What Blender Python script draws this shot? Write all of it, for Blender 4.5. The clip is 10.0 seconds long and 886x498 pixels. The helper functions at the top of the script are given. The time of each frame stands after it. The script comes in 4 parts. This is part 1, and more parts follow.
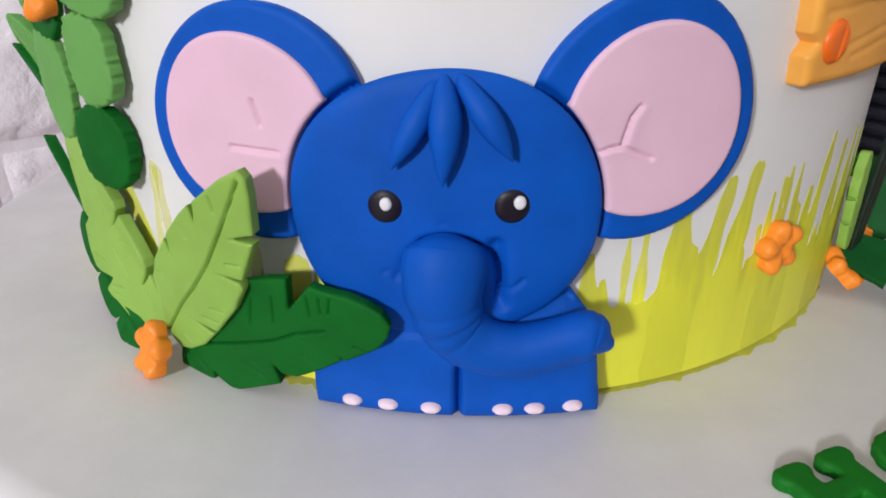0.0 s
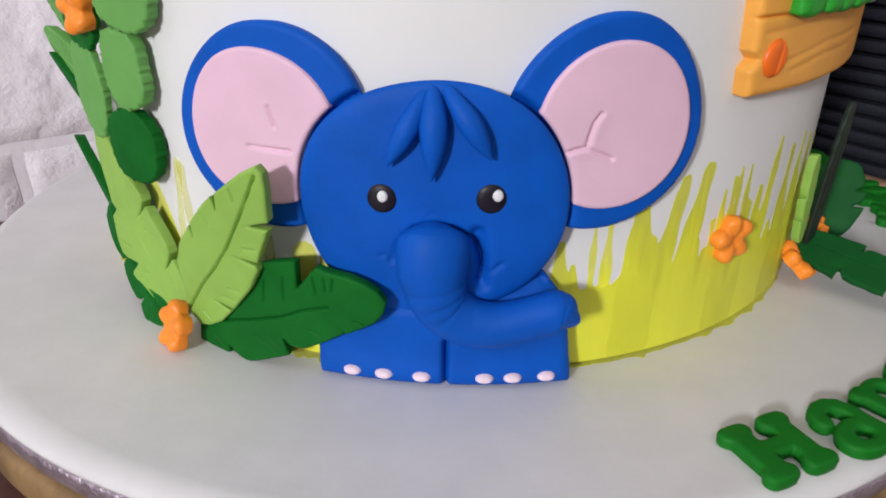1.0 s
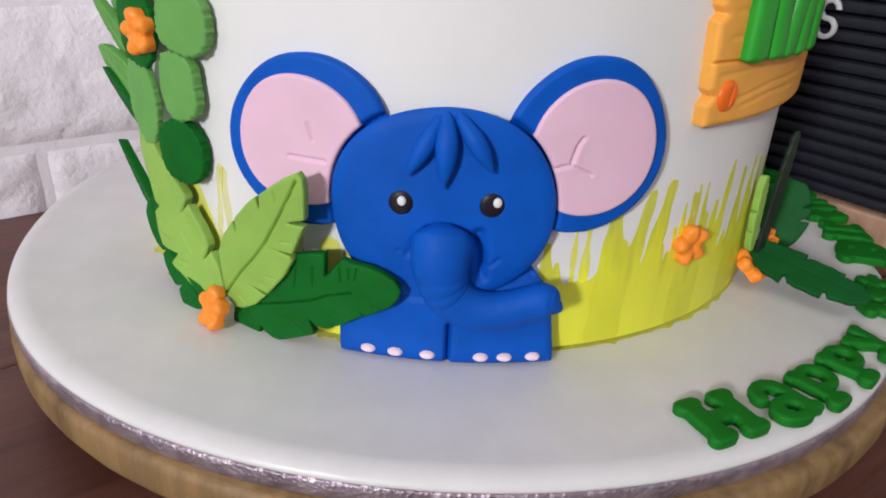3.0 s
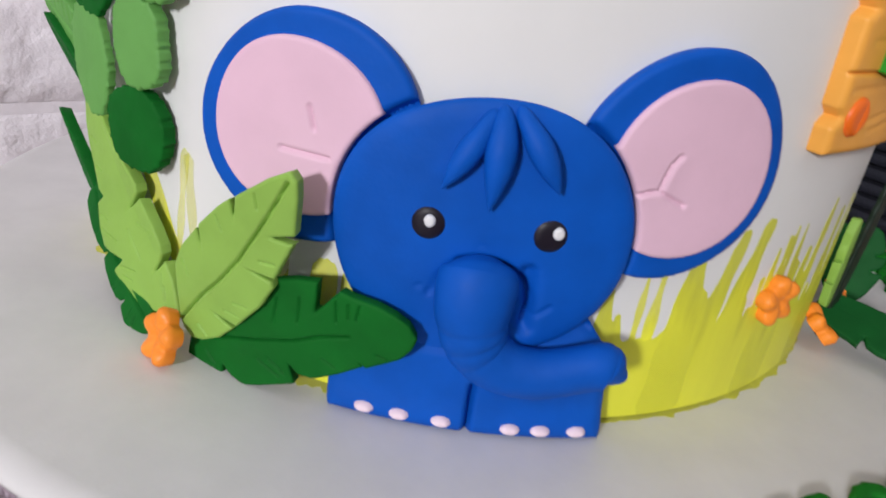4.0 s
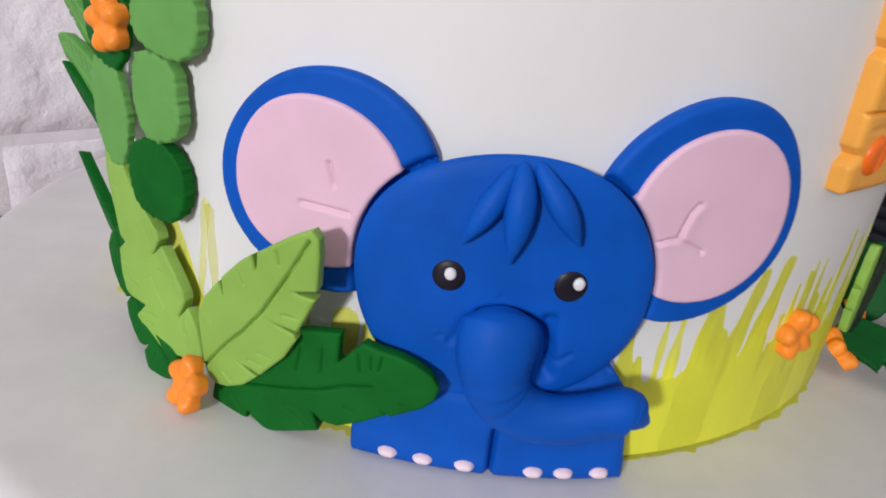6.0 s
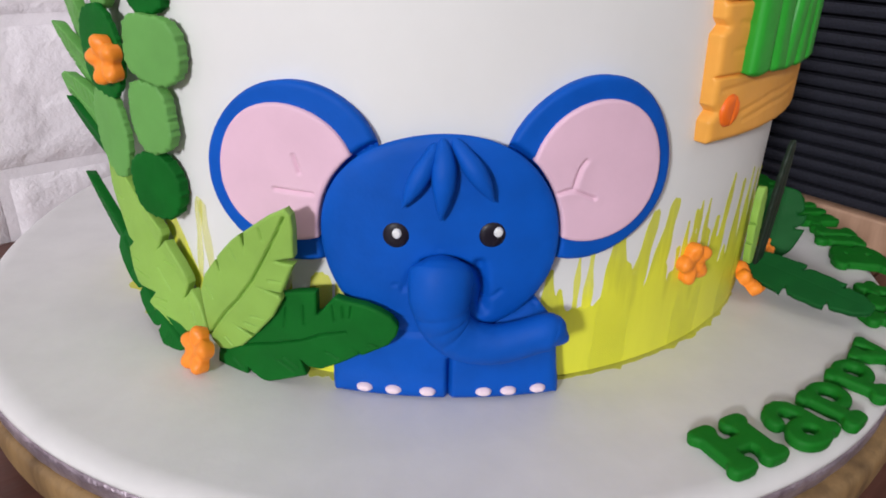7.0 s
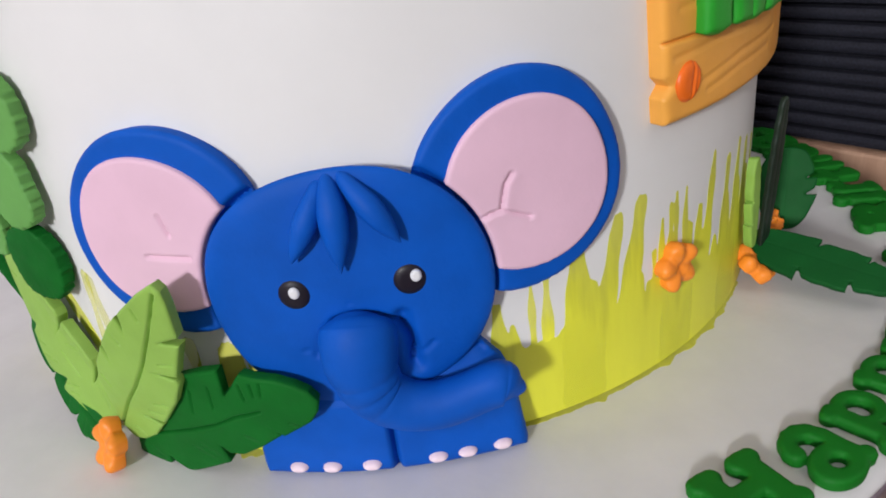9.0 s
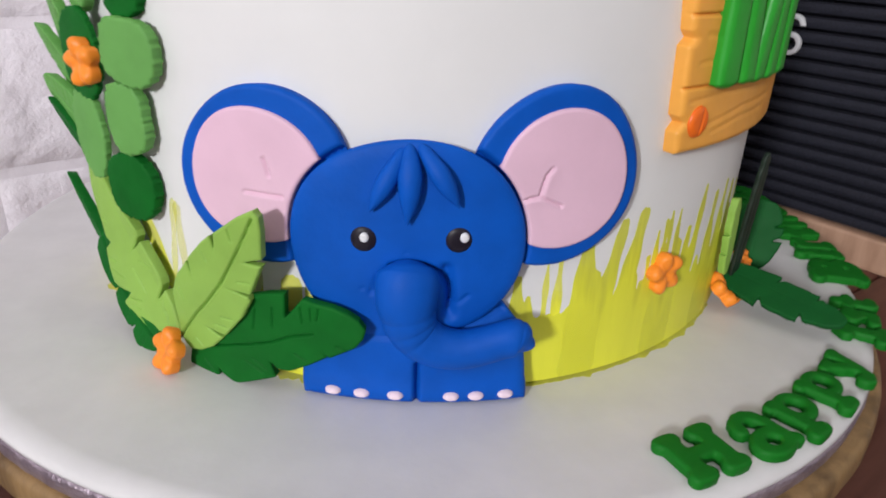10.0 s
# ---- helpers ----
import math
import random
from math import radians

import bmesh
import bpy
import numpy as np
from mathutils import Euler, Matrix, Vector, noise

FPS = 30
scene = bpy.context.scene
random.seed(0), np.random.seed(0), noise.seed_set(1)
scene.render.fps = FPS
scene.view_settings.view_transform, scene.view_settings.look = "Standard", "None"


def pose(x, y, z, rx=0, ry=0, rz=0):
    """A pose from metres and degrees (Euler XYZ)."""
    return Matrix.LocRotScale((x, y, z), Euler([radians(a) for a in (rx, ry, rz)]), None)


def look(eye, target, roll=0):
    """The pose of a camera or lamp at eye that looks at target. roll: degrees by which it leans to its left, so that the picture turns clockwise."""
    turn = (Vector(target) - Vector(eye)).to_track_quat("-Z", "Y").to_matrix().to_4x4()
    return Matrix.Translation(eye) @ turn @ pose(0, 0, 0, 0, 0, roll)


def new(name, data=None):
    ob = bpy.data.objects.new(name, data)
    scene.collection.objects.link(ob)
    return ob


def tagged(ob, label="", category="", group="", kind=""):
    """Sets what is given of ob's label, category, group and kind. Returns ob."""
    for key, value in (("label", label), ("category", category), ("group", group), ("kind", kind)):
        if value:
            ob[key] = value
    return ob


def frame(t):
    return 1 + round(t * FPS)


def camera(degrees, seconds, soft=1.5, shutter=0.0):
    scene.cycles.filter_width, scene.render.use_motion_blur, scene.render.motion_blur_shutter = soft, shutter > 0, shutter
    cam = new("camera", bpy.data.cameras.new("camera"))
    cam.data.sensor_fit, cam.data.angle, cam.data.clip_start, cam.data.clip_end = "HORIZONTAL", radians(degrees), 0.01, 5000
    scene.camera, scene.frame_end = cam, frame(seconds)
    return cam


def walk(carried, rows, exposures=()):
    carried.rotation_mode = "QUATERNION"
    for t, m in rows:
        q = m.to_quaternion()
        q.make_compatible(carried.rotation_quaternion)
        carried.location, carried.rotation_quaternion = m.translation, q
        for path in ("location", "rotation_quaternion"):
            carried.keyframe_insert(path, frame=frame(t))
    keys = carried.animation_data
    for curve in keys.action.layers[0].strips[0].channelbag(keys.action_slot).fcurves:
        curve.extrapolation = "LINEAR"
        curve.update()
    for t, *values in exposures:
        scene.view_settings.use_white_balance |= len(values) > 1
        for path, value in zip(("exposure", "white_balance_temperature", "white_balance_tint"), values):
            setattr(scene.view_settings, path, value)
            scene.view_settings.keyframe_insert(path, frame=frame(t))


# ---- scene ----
# the camera's way: seconds, place in metres, turn in degrees
cam = camera(64.30, 10.0, soft=1.8, shutter=0.4)
PATH = [
    (0.00, -0.00000, -0.21417, 0.08736, 63.48, -0.11, 2.19),
    (0.50, 0.00094, -0.22157, 0.09056, 63.81, -0.49, 2.60),
    (1.00, 0.00285, -0.23139, 0.09270, 63.68, -0.46, 2.40),
    (1.50, 0.00472, -0.24130, 0.09807, 64.37, -0.28, 1.71),
    (2.00, 0.00170, -0.25300, 0.10272, 64.59, -0.53, 1.63),
    (2.20, 0.00099, -0.25746, 0.10445, 65.12, -0.63, 1.27),
    (2.75, -0.00093, -0.26018, 0.10441, 64.68, -1.56, 1.36),
    (3.30, -0.00519, -0.24549, 0.09825, 64.10, -3.83, 1.49),
    (3.50, -0.00806, -0.23541, 0.09628, 64.19, -4.88, 1.14),
    (4.00, -0.01487, -0.21735, 0.08905, 64.52, -7.58, 1.13),
    (4.50, -0.02384, -0.20191, 0.08995, 65.02, -9.74, 1.09),
    (5.00, -0.02625, -0.19633, 0.08728, 63.99, -9.55, 0.85),
    (5.20, -0.02599, -0.19701, 0.08912, 64.21, -9.66, 0.77),
    (5.75, -0.02163, -0.20606, 0.09464, 64.18, -7.84, 1.27),
    (6.30, -0.01409, -0.22521, 0.10163, 64.48, -4.75, 0.97),
    (6.50, -0.01314, -0.23285, 0.10389, 64.92, -4.66, 0.17),
    (7.00, -0.00813, -0.24602, 0.10452, 64.53, -1.43, -1.38),
    (7.50, -0.00504, -0.24802, 0.10780, 64.80, 0.44, -1.56),
    (8.00, 0.00844, -0.23270, 0.10579, 63.39, 5.25, -2.32),
    (8.50, 0.01473, -0.21843, 0.10129, 62.53, 7.45, -2.28),
    (9.00, 0.01588, -0.21676, 0.10216, 62.95, 6.87, -2.23),
    (9.50, 0.00846, -0.23106, 0.10204, 63.78, 3.36, -1.44),
    (10.00, -0.00079, -0.24792, 0.10425, 65.36, -2.26, -0.88),
]
walk(cam, [(t, pose(x, y, z, a, b, c)) for t, x, y, z, a, b, c in PATH],
     [(0.0, 0.0), (3.3, 0.0), (4.5, -0.08), (5.4, -0.09), (6.5, -0.03), (8.0, 0.0), (10.0, 0.0)])

# ---- light: one window in the far left wall, an added unseen fill overhead, a dim day outside ----
world = bpy.data.worlds.new("day")
scene.world = world
world.use_nodes = True
world.node_tree.nodes["Background"].inputs[0].default_value = (0.75, 0.85, 1.0, 1)
world.node_tree.nodes["Background"].inputs[1].default_value = 0.3

TURN = radians(51.5)                       # the brick wall's heading, from +y towards +x
ALONG = Vector((math.sin(TURN), math.cos(TURN), 0))
INTO = Vector((math.cos(TURN), -math.sin(TURN), 0))
TABLE, FLOOR, CEILING = -0.035, -0.785, 1.75
BACK_A, FRONT_A, BACK_B, FRONT_B = 0.26, -2.4, -0.162, 2.4   # the room along ALONG and INTO


def room(a, b, z):
    return ALONG * a + INTO * b + Vector((0, 0, z))


def lamp(name, eye, target, w, h, watts, colour):
    data = bpy.data.lights.new(name, "AREA")
    data.shape, data.size, data.size_y, data.energy, data.color = "RECTANGLE", w, h, watts, colour
    ob = new(name, data)
    ob.matrix_world = look(eye, target)
    return ob


WIN_B, WIN_Z, WIN_W, WIN_H = 1.12, 0.88, 0.26, 0.30
lamp("window_light", room(FRONT_A + 0.03, WIN_B, WIN_Z), room(0, WIN_B, WIN_Z), WIN_W, WIN_H, 63.5, (0.94, 0.95, 0.985))
# added fill with no known ceiling lamp; it lifts the shade on the right
lamp("overhead_fill", room(0.0, 1.3, CEILING - 0.03), room(0.0, 1.3, 0), 0.9, 0.9, 4.0, (0.97, 0.94, 0.98))

# ---- materials ----


def material(name):
    m = bpy.data.materials.new(name)
    m.use_nodes = True
    t = m.node_tree
    return m, t, t.nodes, t.links, t.nodes["Principled BSDF"]


def coords(t, scale=(1, 1, 1), kind="Object"):
    c = t.nodes.new("ShaderNodeTexCoord")
    m = t.nodes.new("ShaderNodeMapping")
    m.inputs["Scale"].default_value = scale
    t.links.new(c.outputs[kind], m.inputs["Vector"])
    return m.outputs["Vector"]


def noise_node(t, vec, scale, detail=4, rough=0.55):
    n = t.nodes.new("ShaderNodeTexNoise")
    n.inputs["Scale"].default_value, n.inputs["Detail"].default_value, n.inputs["Roughness"].default_value = scale, detail, rough
    t.links.new(vec, n.inputs["Vector"])
    return n.outputs["Fac"]


def ramp(t, fac, stops):
    r = t.nodes.new("ShaderNodeValToRGB")
    while len(r.color_ramp.elements) < len(stops):
        r.color_ramp.elements.new(0.5)
    for e, (p, c) in zip(r.color_ramp.elements, stops):
        e.position, e.color = p, (*c, 1)
    t.links.new(fac, r.inputs["Fac"])
    return r.outputs["Color"]


def bump(t, bsdf, fac, strength, dist, after=None):
    b = t.nodes.new("ShaderNodeBump")
    b.inputs["Strength"].default_value, b.inputs["Distance"].default_value = strength, dist
    t.links.new(fac, b.inputs["Height"])
    if after:
        t.links.new(after, b.inputs["Normal"])
    t.links.new(b.outputs["Normal"], bsdf.inputs["Normal"])
    return b.outputs["Normal"]


def shade(c, k):
    return tuple(min(1, v * k) for v in c)


def fondant(name, colour, rough=0.5, spread=0.08, grain=1.0, gloss=0.35, wave=0.0):
    """Rolled sugar paste: a soft satin surface with faint mottling and powder grain."""
    m, t, n, l, b = material(name)
    vec = coords(t)
    big = noise_node(t, vec, 90, 3)
    l.new(ramp(t, big, [(0.3, shade(colour, 1 - spread)), (0.7, shade(colour, 1 + spread))]), b.inputs["Base Color"])
    rr = n.new("ShaderNodeMapRange")
    rr.inputs["To Min"].default_value, rr.inputs["To Max"].default_value = rough - 0.08, rough + 0.12
    l.new(noise_node(t, vec, 260, 3), rr.inputs["Value"])
    l.new(rr.outputs["Result"], b.inputs["Roughness"])
    b.inputs["Specular IOR Level"].default_value = gloss
    first = bump(t, b, noise_node(t, vec, 220, 3), 0.25 * grain, 0.0006)
    if wave:
        first = bump(t, b, noise_node(t, vec, 32, 2), wave, 0.004, first)
    bump(t, b, noise_node(t, vec, 1500, 2), 0.12 * grain, 0.0002, first)
    return m


WHITE = fondant("white fondant", (0.755, 0.745, 0.730), 0.45, 0.012, 0.15, 0.35, 0.04)
BOARD_WHITE = fondant("board fondant", (0.68, 0.665, 0.66), 0.36, 0.035, 0.5, 0.4, 0.12)
BLUE = fondant("blue fondant", (0.0010, 0.083, 0.450), 0.56, 0.10, 1.2, 0.16)
PINK = fondant("pink fondant", (0.76, 0.50, 0.615), 0.6, 0.03, 0.6, 0.25)
NAIL = fondant("pale pink fondant", (0.84, 0.66, 0.73), 0.5, 0.04, 0.6)
BLACK = fondant("black fondant", (0.010, 0.007, 0.014), 0.42, 0.1, 0.4, 0.3)
LIME = fondant("lime fondant", (0.255, 0.445, 0.075), 0.55, 0.07)
MID = fondant("mid green fondant", (0.125, 0.34, 0.075), 0.6, 0.07)
DARK = fondant("dark green fondant", (0.004, 0.115, 0.013), 0.62, 0.12, 1.0, 0.12)
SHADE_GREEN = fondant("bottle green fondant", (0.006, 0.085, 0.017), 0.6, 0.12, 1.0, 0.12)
DEEP = fondant("deep green fondant", (0.012, 0.023, 0.014), 0.45, 0.15)
LETTER = fondant("letter green fondant", (0.006, 0.150, 0.011), 0.55, 0.08, 1.0, 0.18)
BRIGHT = fondant("bright green fondant", (0.022, 0.33, 0.025), 0.4, 0.06)
ORANGE = fondant("orange fondant", (0.93, 0.27, 0.025), 0.4, 0.06)
AMBER = fondant("amber fondant", (0.86, 0.39, 0.065), 0.42, 0.06)
RUST = fondant("deep orange fondant", (0.83, 0.15, 0.012), 0.36, 0.06)


def grass_paint(name, colour, cover, fade=0.42, most=1.0):
    """Brushed food paint: streaked along the stroke, thin enough in places to let the white through."""
    m, t, n, l, b = material(name)
    info = n.new("ShaderNodeObjectInfo")
    c = n.new("ShaderNodeTexCoord")
    sep = n.new("ShaderNodeMapping")
    sep.inputs["Scale"].default_value = (120, 120, 14)
    l.new(c.outputs["Object"], sep.inputs["Vector"])
    streak = noise_node(t, sep.outputs["Vector"], 1.0, 4, 0.6)
    hue = n.new("ShaderNodeMixRGB")
    l.new(info.outputs["Random"], hue.inputs["Fac"])
    hue.inputs["Color1"].default_value, hue.inputs["Color2"].default_value = (*shade(colour, 0.93), 1), (*shade(colour, 1.05), 1)
    tone = n.new("ShaderNodeMixRGB")
    tone.blend_type = "MULTIPLY"
    tone.inputs["Fac"].default_value = 1.0
    l.new(hue.outputs["Color"], tone.inputs["Color1"])
    l.new(ramp(t, streak, [(0.35, (0.94, 0.94, 0.88)), (0.6, (1.03, 1.03, 1.0))]), tone.inputs["Color2"])
    l.new(tone.outputs["Color"], b.inputs["Base Color"])
    b.inputs["Roughness"].default_value = 0.45
    clear = n.new("ShaderNodeBsdfTransparent")
    mix = n.new("ShaderNodeMixShader")
    edge = n.new("ShaderNodeMapRange")
    split = n.new("ShaderNodeSeparateXYZ")
    l.new(c.outputs["Generated"], split.inputs["Vector"])
    dry = n.new("ShaderNodeMath")
    dry.operation = "MULTIPLY_ADD"
    l.new(split.outputs["Z"], dry.inputs[0])
    dry.inputs[1].default_value = -fade
    l.new(streak, dry.inputs[2])
    edge.inputs["From Min"].default_value, edge.inputs["From Max"].default_value = 0.02, 0.26
    edge.inputs["To Min"].default_value, edge.inputs["To Max"].default_value = cover, most
    l.new(dry.outputs[0], edge.inputs["Value"])
    l.new(edge.outputs["Result"], mix.inputs["Fac"])
    l.new(clear.outputs["BSDF"], mix.inputs[1])
    l.new(b.outputs["BSDF"], mix.inputs[2])
    l.new(mix.outputs["Shader"], n["Material Output"].inputs["Surface"])
    return m


GRASS = grass_paint("grass paint", (0.73, 0.73, 0.045), 0.72, 0.55)
GRASS_THIN = grass_paint("thin grass paint", (0.86, 0.85, 0.05), 0.62, 0.7)
PALE = grass_paint("pale grass paint", (0.86, 0.85, 0.08), 0.35, 0.7, 0.8)
SECOND = grass_paint("second coat of grass paint", (0.66, 0.68, 0.035), 0.0, 0.75, 0.14)


def foil_material():
    m, t, n, l, b = material("silver foil")
    vec = coords(t)
    b.inputs["Metallic"].default_value = 0.7
    b.inputs["Roughness"].default_value = 0.48
    l.new(ramp(t, noise_node(t, vec, 160, 5), [(0.35, (0.27, 0.215, 0.255)), (0.65, (0.46, 0.385, 0.44))]), b.inputs["Base Color"])
    v = n.new("ShaderNodeTexVoronoi")
    v.inputs["Scale"].default_value = 800
    l.new(vec, v.inputs["Vector"])
    first = bump(t, b, v.outputs["Distance"], 0.5, 0.0006)
    bump(t, b, noise_node(t, vec, 330, 4), 0.7, 0.0009, first)
    return m


def wood_material(name, dark, light, scale, stretch, rough=0.5, relief=0.25):
    m, t, n, l, b = material(name)
    vec = coords(t, stretch)
    grain = noise_node(t, vec, scale, 6, 0.65)
    l.new(ramp(t, grain, [(0.28, dark), (0.72, light)]), b.inputs["Base Color"])
    b.inputs["Roughness"].default_value = rough
    bump(t, b, noise_node(t, vec, scale * 2.5, 5), relief, 0.0012)
    return m


FOIL = foil_material()
STAND_WOOD = wood_material("pale stand wood", (0.085, 0.046, 0.018), (0.36, 0.22, 0.09), 34, (2.6, 2.6, 0.25), 0.6, 0.5)
TABLE_WOOD = wood_material("red brown table wood", (0.066, 0.020, 0.013), (0.165, 0.062, 0.042), 14, (0.5, 6, 6), 0.42)
FRAME_WOOD = wood_material("oak frame wood", (0.36, 0.205, 0.13), (0.52, 0.32, 0.215), 22, (6, 6, 1), 0.5)


def felt_material():
    m, t, n, l, b = material("black felt")
    vec = coords(t)
    l.new(ramp(t, noise_node(t, vec, 900, 3), [(0.3, (0.007, 0.0072, 0.012)), (0.7, (0.018, 0.019, 0.031))]), b.inputs["Base Color"])
    b.inputs["Roughness"].default_value = 0.75
    b.inputs["Specular IOR Level"].default_value = 0.3
    bump(t, b, noise_node(t, vec, 2200, 2), 0.3, 0.0004)
    return m


FELT = felt_material()


def plaster_material(name, colour, relief, size):
    m, t, n, l, b = material(name)
    vec = coords(t)
    info = n.new("ShaderNodeObjectInfo")
    shift = n.new("ShaderNodeVectorMath")
    shift.operation = "ADD"
    l.new(vec, shift.inputs[0])
    l.new(info.outputs["Location"], shift.inputs[1])
    vec = shift.outputs[0]
    l.new(ramp(t, noise_node(t, vec, 30, 5), [(0.3, shade(colour, 0.92)), (0.7, shade(colour, 1.04))]), b.inputs["Base Color"])
    b.inputs["Roughness"].default_value = 0.55
    first = bump(t, b, noise_node(t, vec, size, 5, 0.58), relief, 0.004)
    bump(t, b, noise_node(t, vec, size * 5, 4, 0.6), relief * 0.45, 0.0012, first)
    return m


BRICK = plaster_material("embossed white brick", (0.95, 0.89, 0.94), 0.75, 48)
JOINT = plaster_material("smooth joint", (0.95, 0.89, 0.94), 0.3, 60)
# wall colour darkened so that the unseen walls bounce less fill light
PLASTER = plaster_material("wall grey darkened to cut bounce", (0.36, 0.35, 0.345), 0.15, 40)
FLOORING = wood_material("floor boards", (0.16, 0.09, 0.05), (0.30, 0.19, 0.11), 8, (1, 8, 1), 0.4)
LETTER_WHITE = fondant("white plastic", (0.75, 0.75, 0.76), 0.35, 0.01, 0.2)

# ---- builders ----


def thing(name, label, category, group="", kind=""):
    return tagged(new(name), label, category, group, kind)


def mesh_object(name, verts, faces, mat, parent=None, label="", smooth=True, crease=0):
    me = bpy.data.meshes.new(name)
    me.from_pydata([tuple(v) for v in verts], [], [tuple(f) for f in faces])
    me.validate()
    if smooth:
        me.polygons.foreach_set("use_smooth", [True] * len(me.polygons))
    if crease:
        me.set_sharp_from_angle(angle=radians(crease))
    me.materials.append(mat)
    ob = new(name, me)
    if parent:
        ob.parent = parent
    if label:
        tagged(ob, label)
    return ob


def part(name, bm, mat, parent, label=""):
    me = bpy.data.meshes.new(name)
    bm.to_mesh(me)
    bm.free()
    me.materials.append(mat)
    ob = new(name, me)
    if parent:
        ob.parent = parent
    if label:
        tagged(ob, label)
    return ob


def box_bm(sx, sy, sz, bevel=0.002, m=None, segments=2):
    bm = bmesh.new()
    bmesh.ops.create_cube(bm, size=1, matrix=Matrix.Diagonal((sx, sy, sz, 1)))
    if bevel:
        bmesh.ops.bevel(bm, geom=bm.edges[:], offset=bevel, segments=segments, profile=0.6, affect="EDGES")
    if m:
        bmesh.ops.transform(bm, matrix=m, verts=bm.verts[:])
    return bm


def lathe_bm(profile, n=256, x=0.0, y=0.0):
    """A solid of revolution from (radius, height) pairs, closed at both ends."""
    bm = bmesh.new()
    rings = []
    for r, z in profile:
        rings.append([bm.verts.new((x + r * math.sin(2 * math.pi * k / n), y - r * math.cos(2 * math.pi * k / n), z)) for k in range(n)])
    for lo, hi in zip(rings, rings[1:]):
        for k in range(n):
            bm.faces.new((lo[k], lo[(k + 1) % n], hi[(k + 1) % n], hi[k])).smooth = True
    bm.faces.new(rings[0][::-1])
    bm.faces.new(rings[-1])
    return bm


CAKE_R = 105.0                             # millimetres; shapes below are drawn in millimetres
ARC = math.pi / 180 * CAKE_R               # millimetres along the cake's wall in one degree


def on_cake(deg, z, turn=0.0, lift=None):
    """Places a flat shape on the cake's wall: its middle at deg round the front and z up, turned by turn degrees."""
    c, s, u0 = math.cos(radians(turn)), math.sin(radians(turn)), deg * ARC

    def place(p, q, h):
        u, v = u0 + p * c - q * s, z + p * s + q * c
        if lift:
            h = h + lift(p, q)
        a, r = u / CAKE_R, (CAKE_R + h) / 1000
        return np.stack([r * np.sin(a), -r * np.cos(a), v / 1000], -1)
    return place


def on_plane(origin, right, up, lift=None):
    """Places a flat shape on a plane through origin (metres)."""
    o, x = np.array(origin), np.array(right, float)
    x = x / np.linalg.norm(x)
    y = np.array(up, float)
    y = y - x * (x @ y)
    y = y / np.linalg.norm(y)
    n = np.cross(x, y)

    def place(p, q, h):
        if lift:
            h = h + lift(p, q)
        return o + (p[:, None] * x + q[:, None] * y + h[:, None] * n) / 1000
    return place


def on_board(deg, radius, turn=0.0):
    """A shape lying on the cake board, its top towards the cake."""
    a = radians(deg)
    b = a + radians(turn)
    return on_plane((radius * math.sin(a) / 1000, -radius * math.cos(a) / 1000, 0), (math.cos(b), math.sin(b), 0), (-math.sin(b), math.cos(b), 0))


def ellipse(p, q, a, b, n=2.0):
    k = (np.abs(p / a) ** n + np.abs(q / b) ** n + 1e-9) ** (1 / n)
    return (k - 1) * min(a, b)


def capsule(p, q, x0, y0, x1, y1, r0, r1=None):
    r1 = r0 if r1 is None else r1
    dx, dy = x1 - x0, y1 - y0
    s = np.clip(((p - x0) * dx + (q - y0) * dy) / (dx * dx + dy * dy + 1e-9), 0, 1)
    return np.hypot(p - x0 - s * dx, q - y0 - s * dy) - (r0 + (r1 - r0) * s)


def line_gap(p, q, pts):
    d = 1e9
    for (x0, y0), (x1, y1) in zip(pts, pts[1:]):
        d = np.minimum(d, capsule(p, q, x0, y0, x1, y1, 0.0))
    return d


def groove(p, q, pts, depth, width):
    return -depth * np.exp(-(line_gap(p, q, pts) / width) ** 2)


def polygon(p, q, pts):
    d, inside = np.full(p.shape, 1e9), np.zeros(p.shape, bool)
    for (x0, y0), (x1, y1) in zip(pts, pts[1:] + pts[:1]):
        d = np.minimum(d, capsule(p, q, x0, y0, x1, y1, 0.0))
        hit = ((y0 > q) != (y1 > q)) & (p < (x1 - x0) * (q - y0) / (y1 - y0 + 1e-12) + x0)
        inside ^= hit
    return np.where(inside, -d, d)


def lobed(p, q, waves):
    """A closed round outline: mean radius, then cosine and sine swings for one to four lobes."""
    a, r = np.arctan2(q, p), waves[0]
    for k in range(1, (len(waves) + 1) // 2):
        r = r + waves[2 * k - 1] * np.cos(k * a) + waves[2 * k] * np.sin(k * a)
    return np.hypot(p, q) - r


def blend(a, b, k):
    h = np.clip(0.5 + 0.5 * (b - a) / k, 0, 1)
    return b + (a - b) * h - k * h * (1 - h)


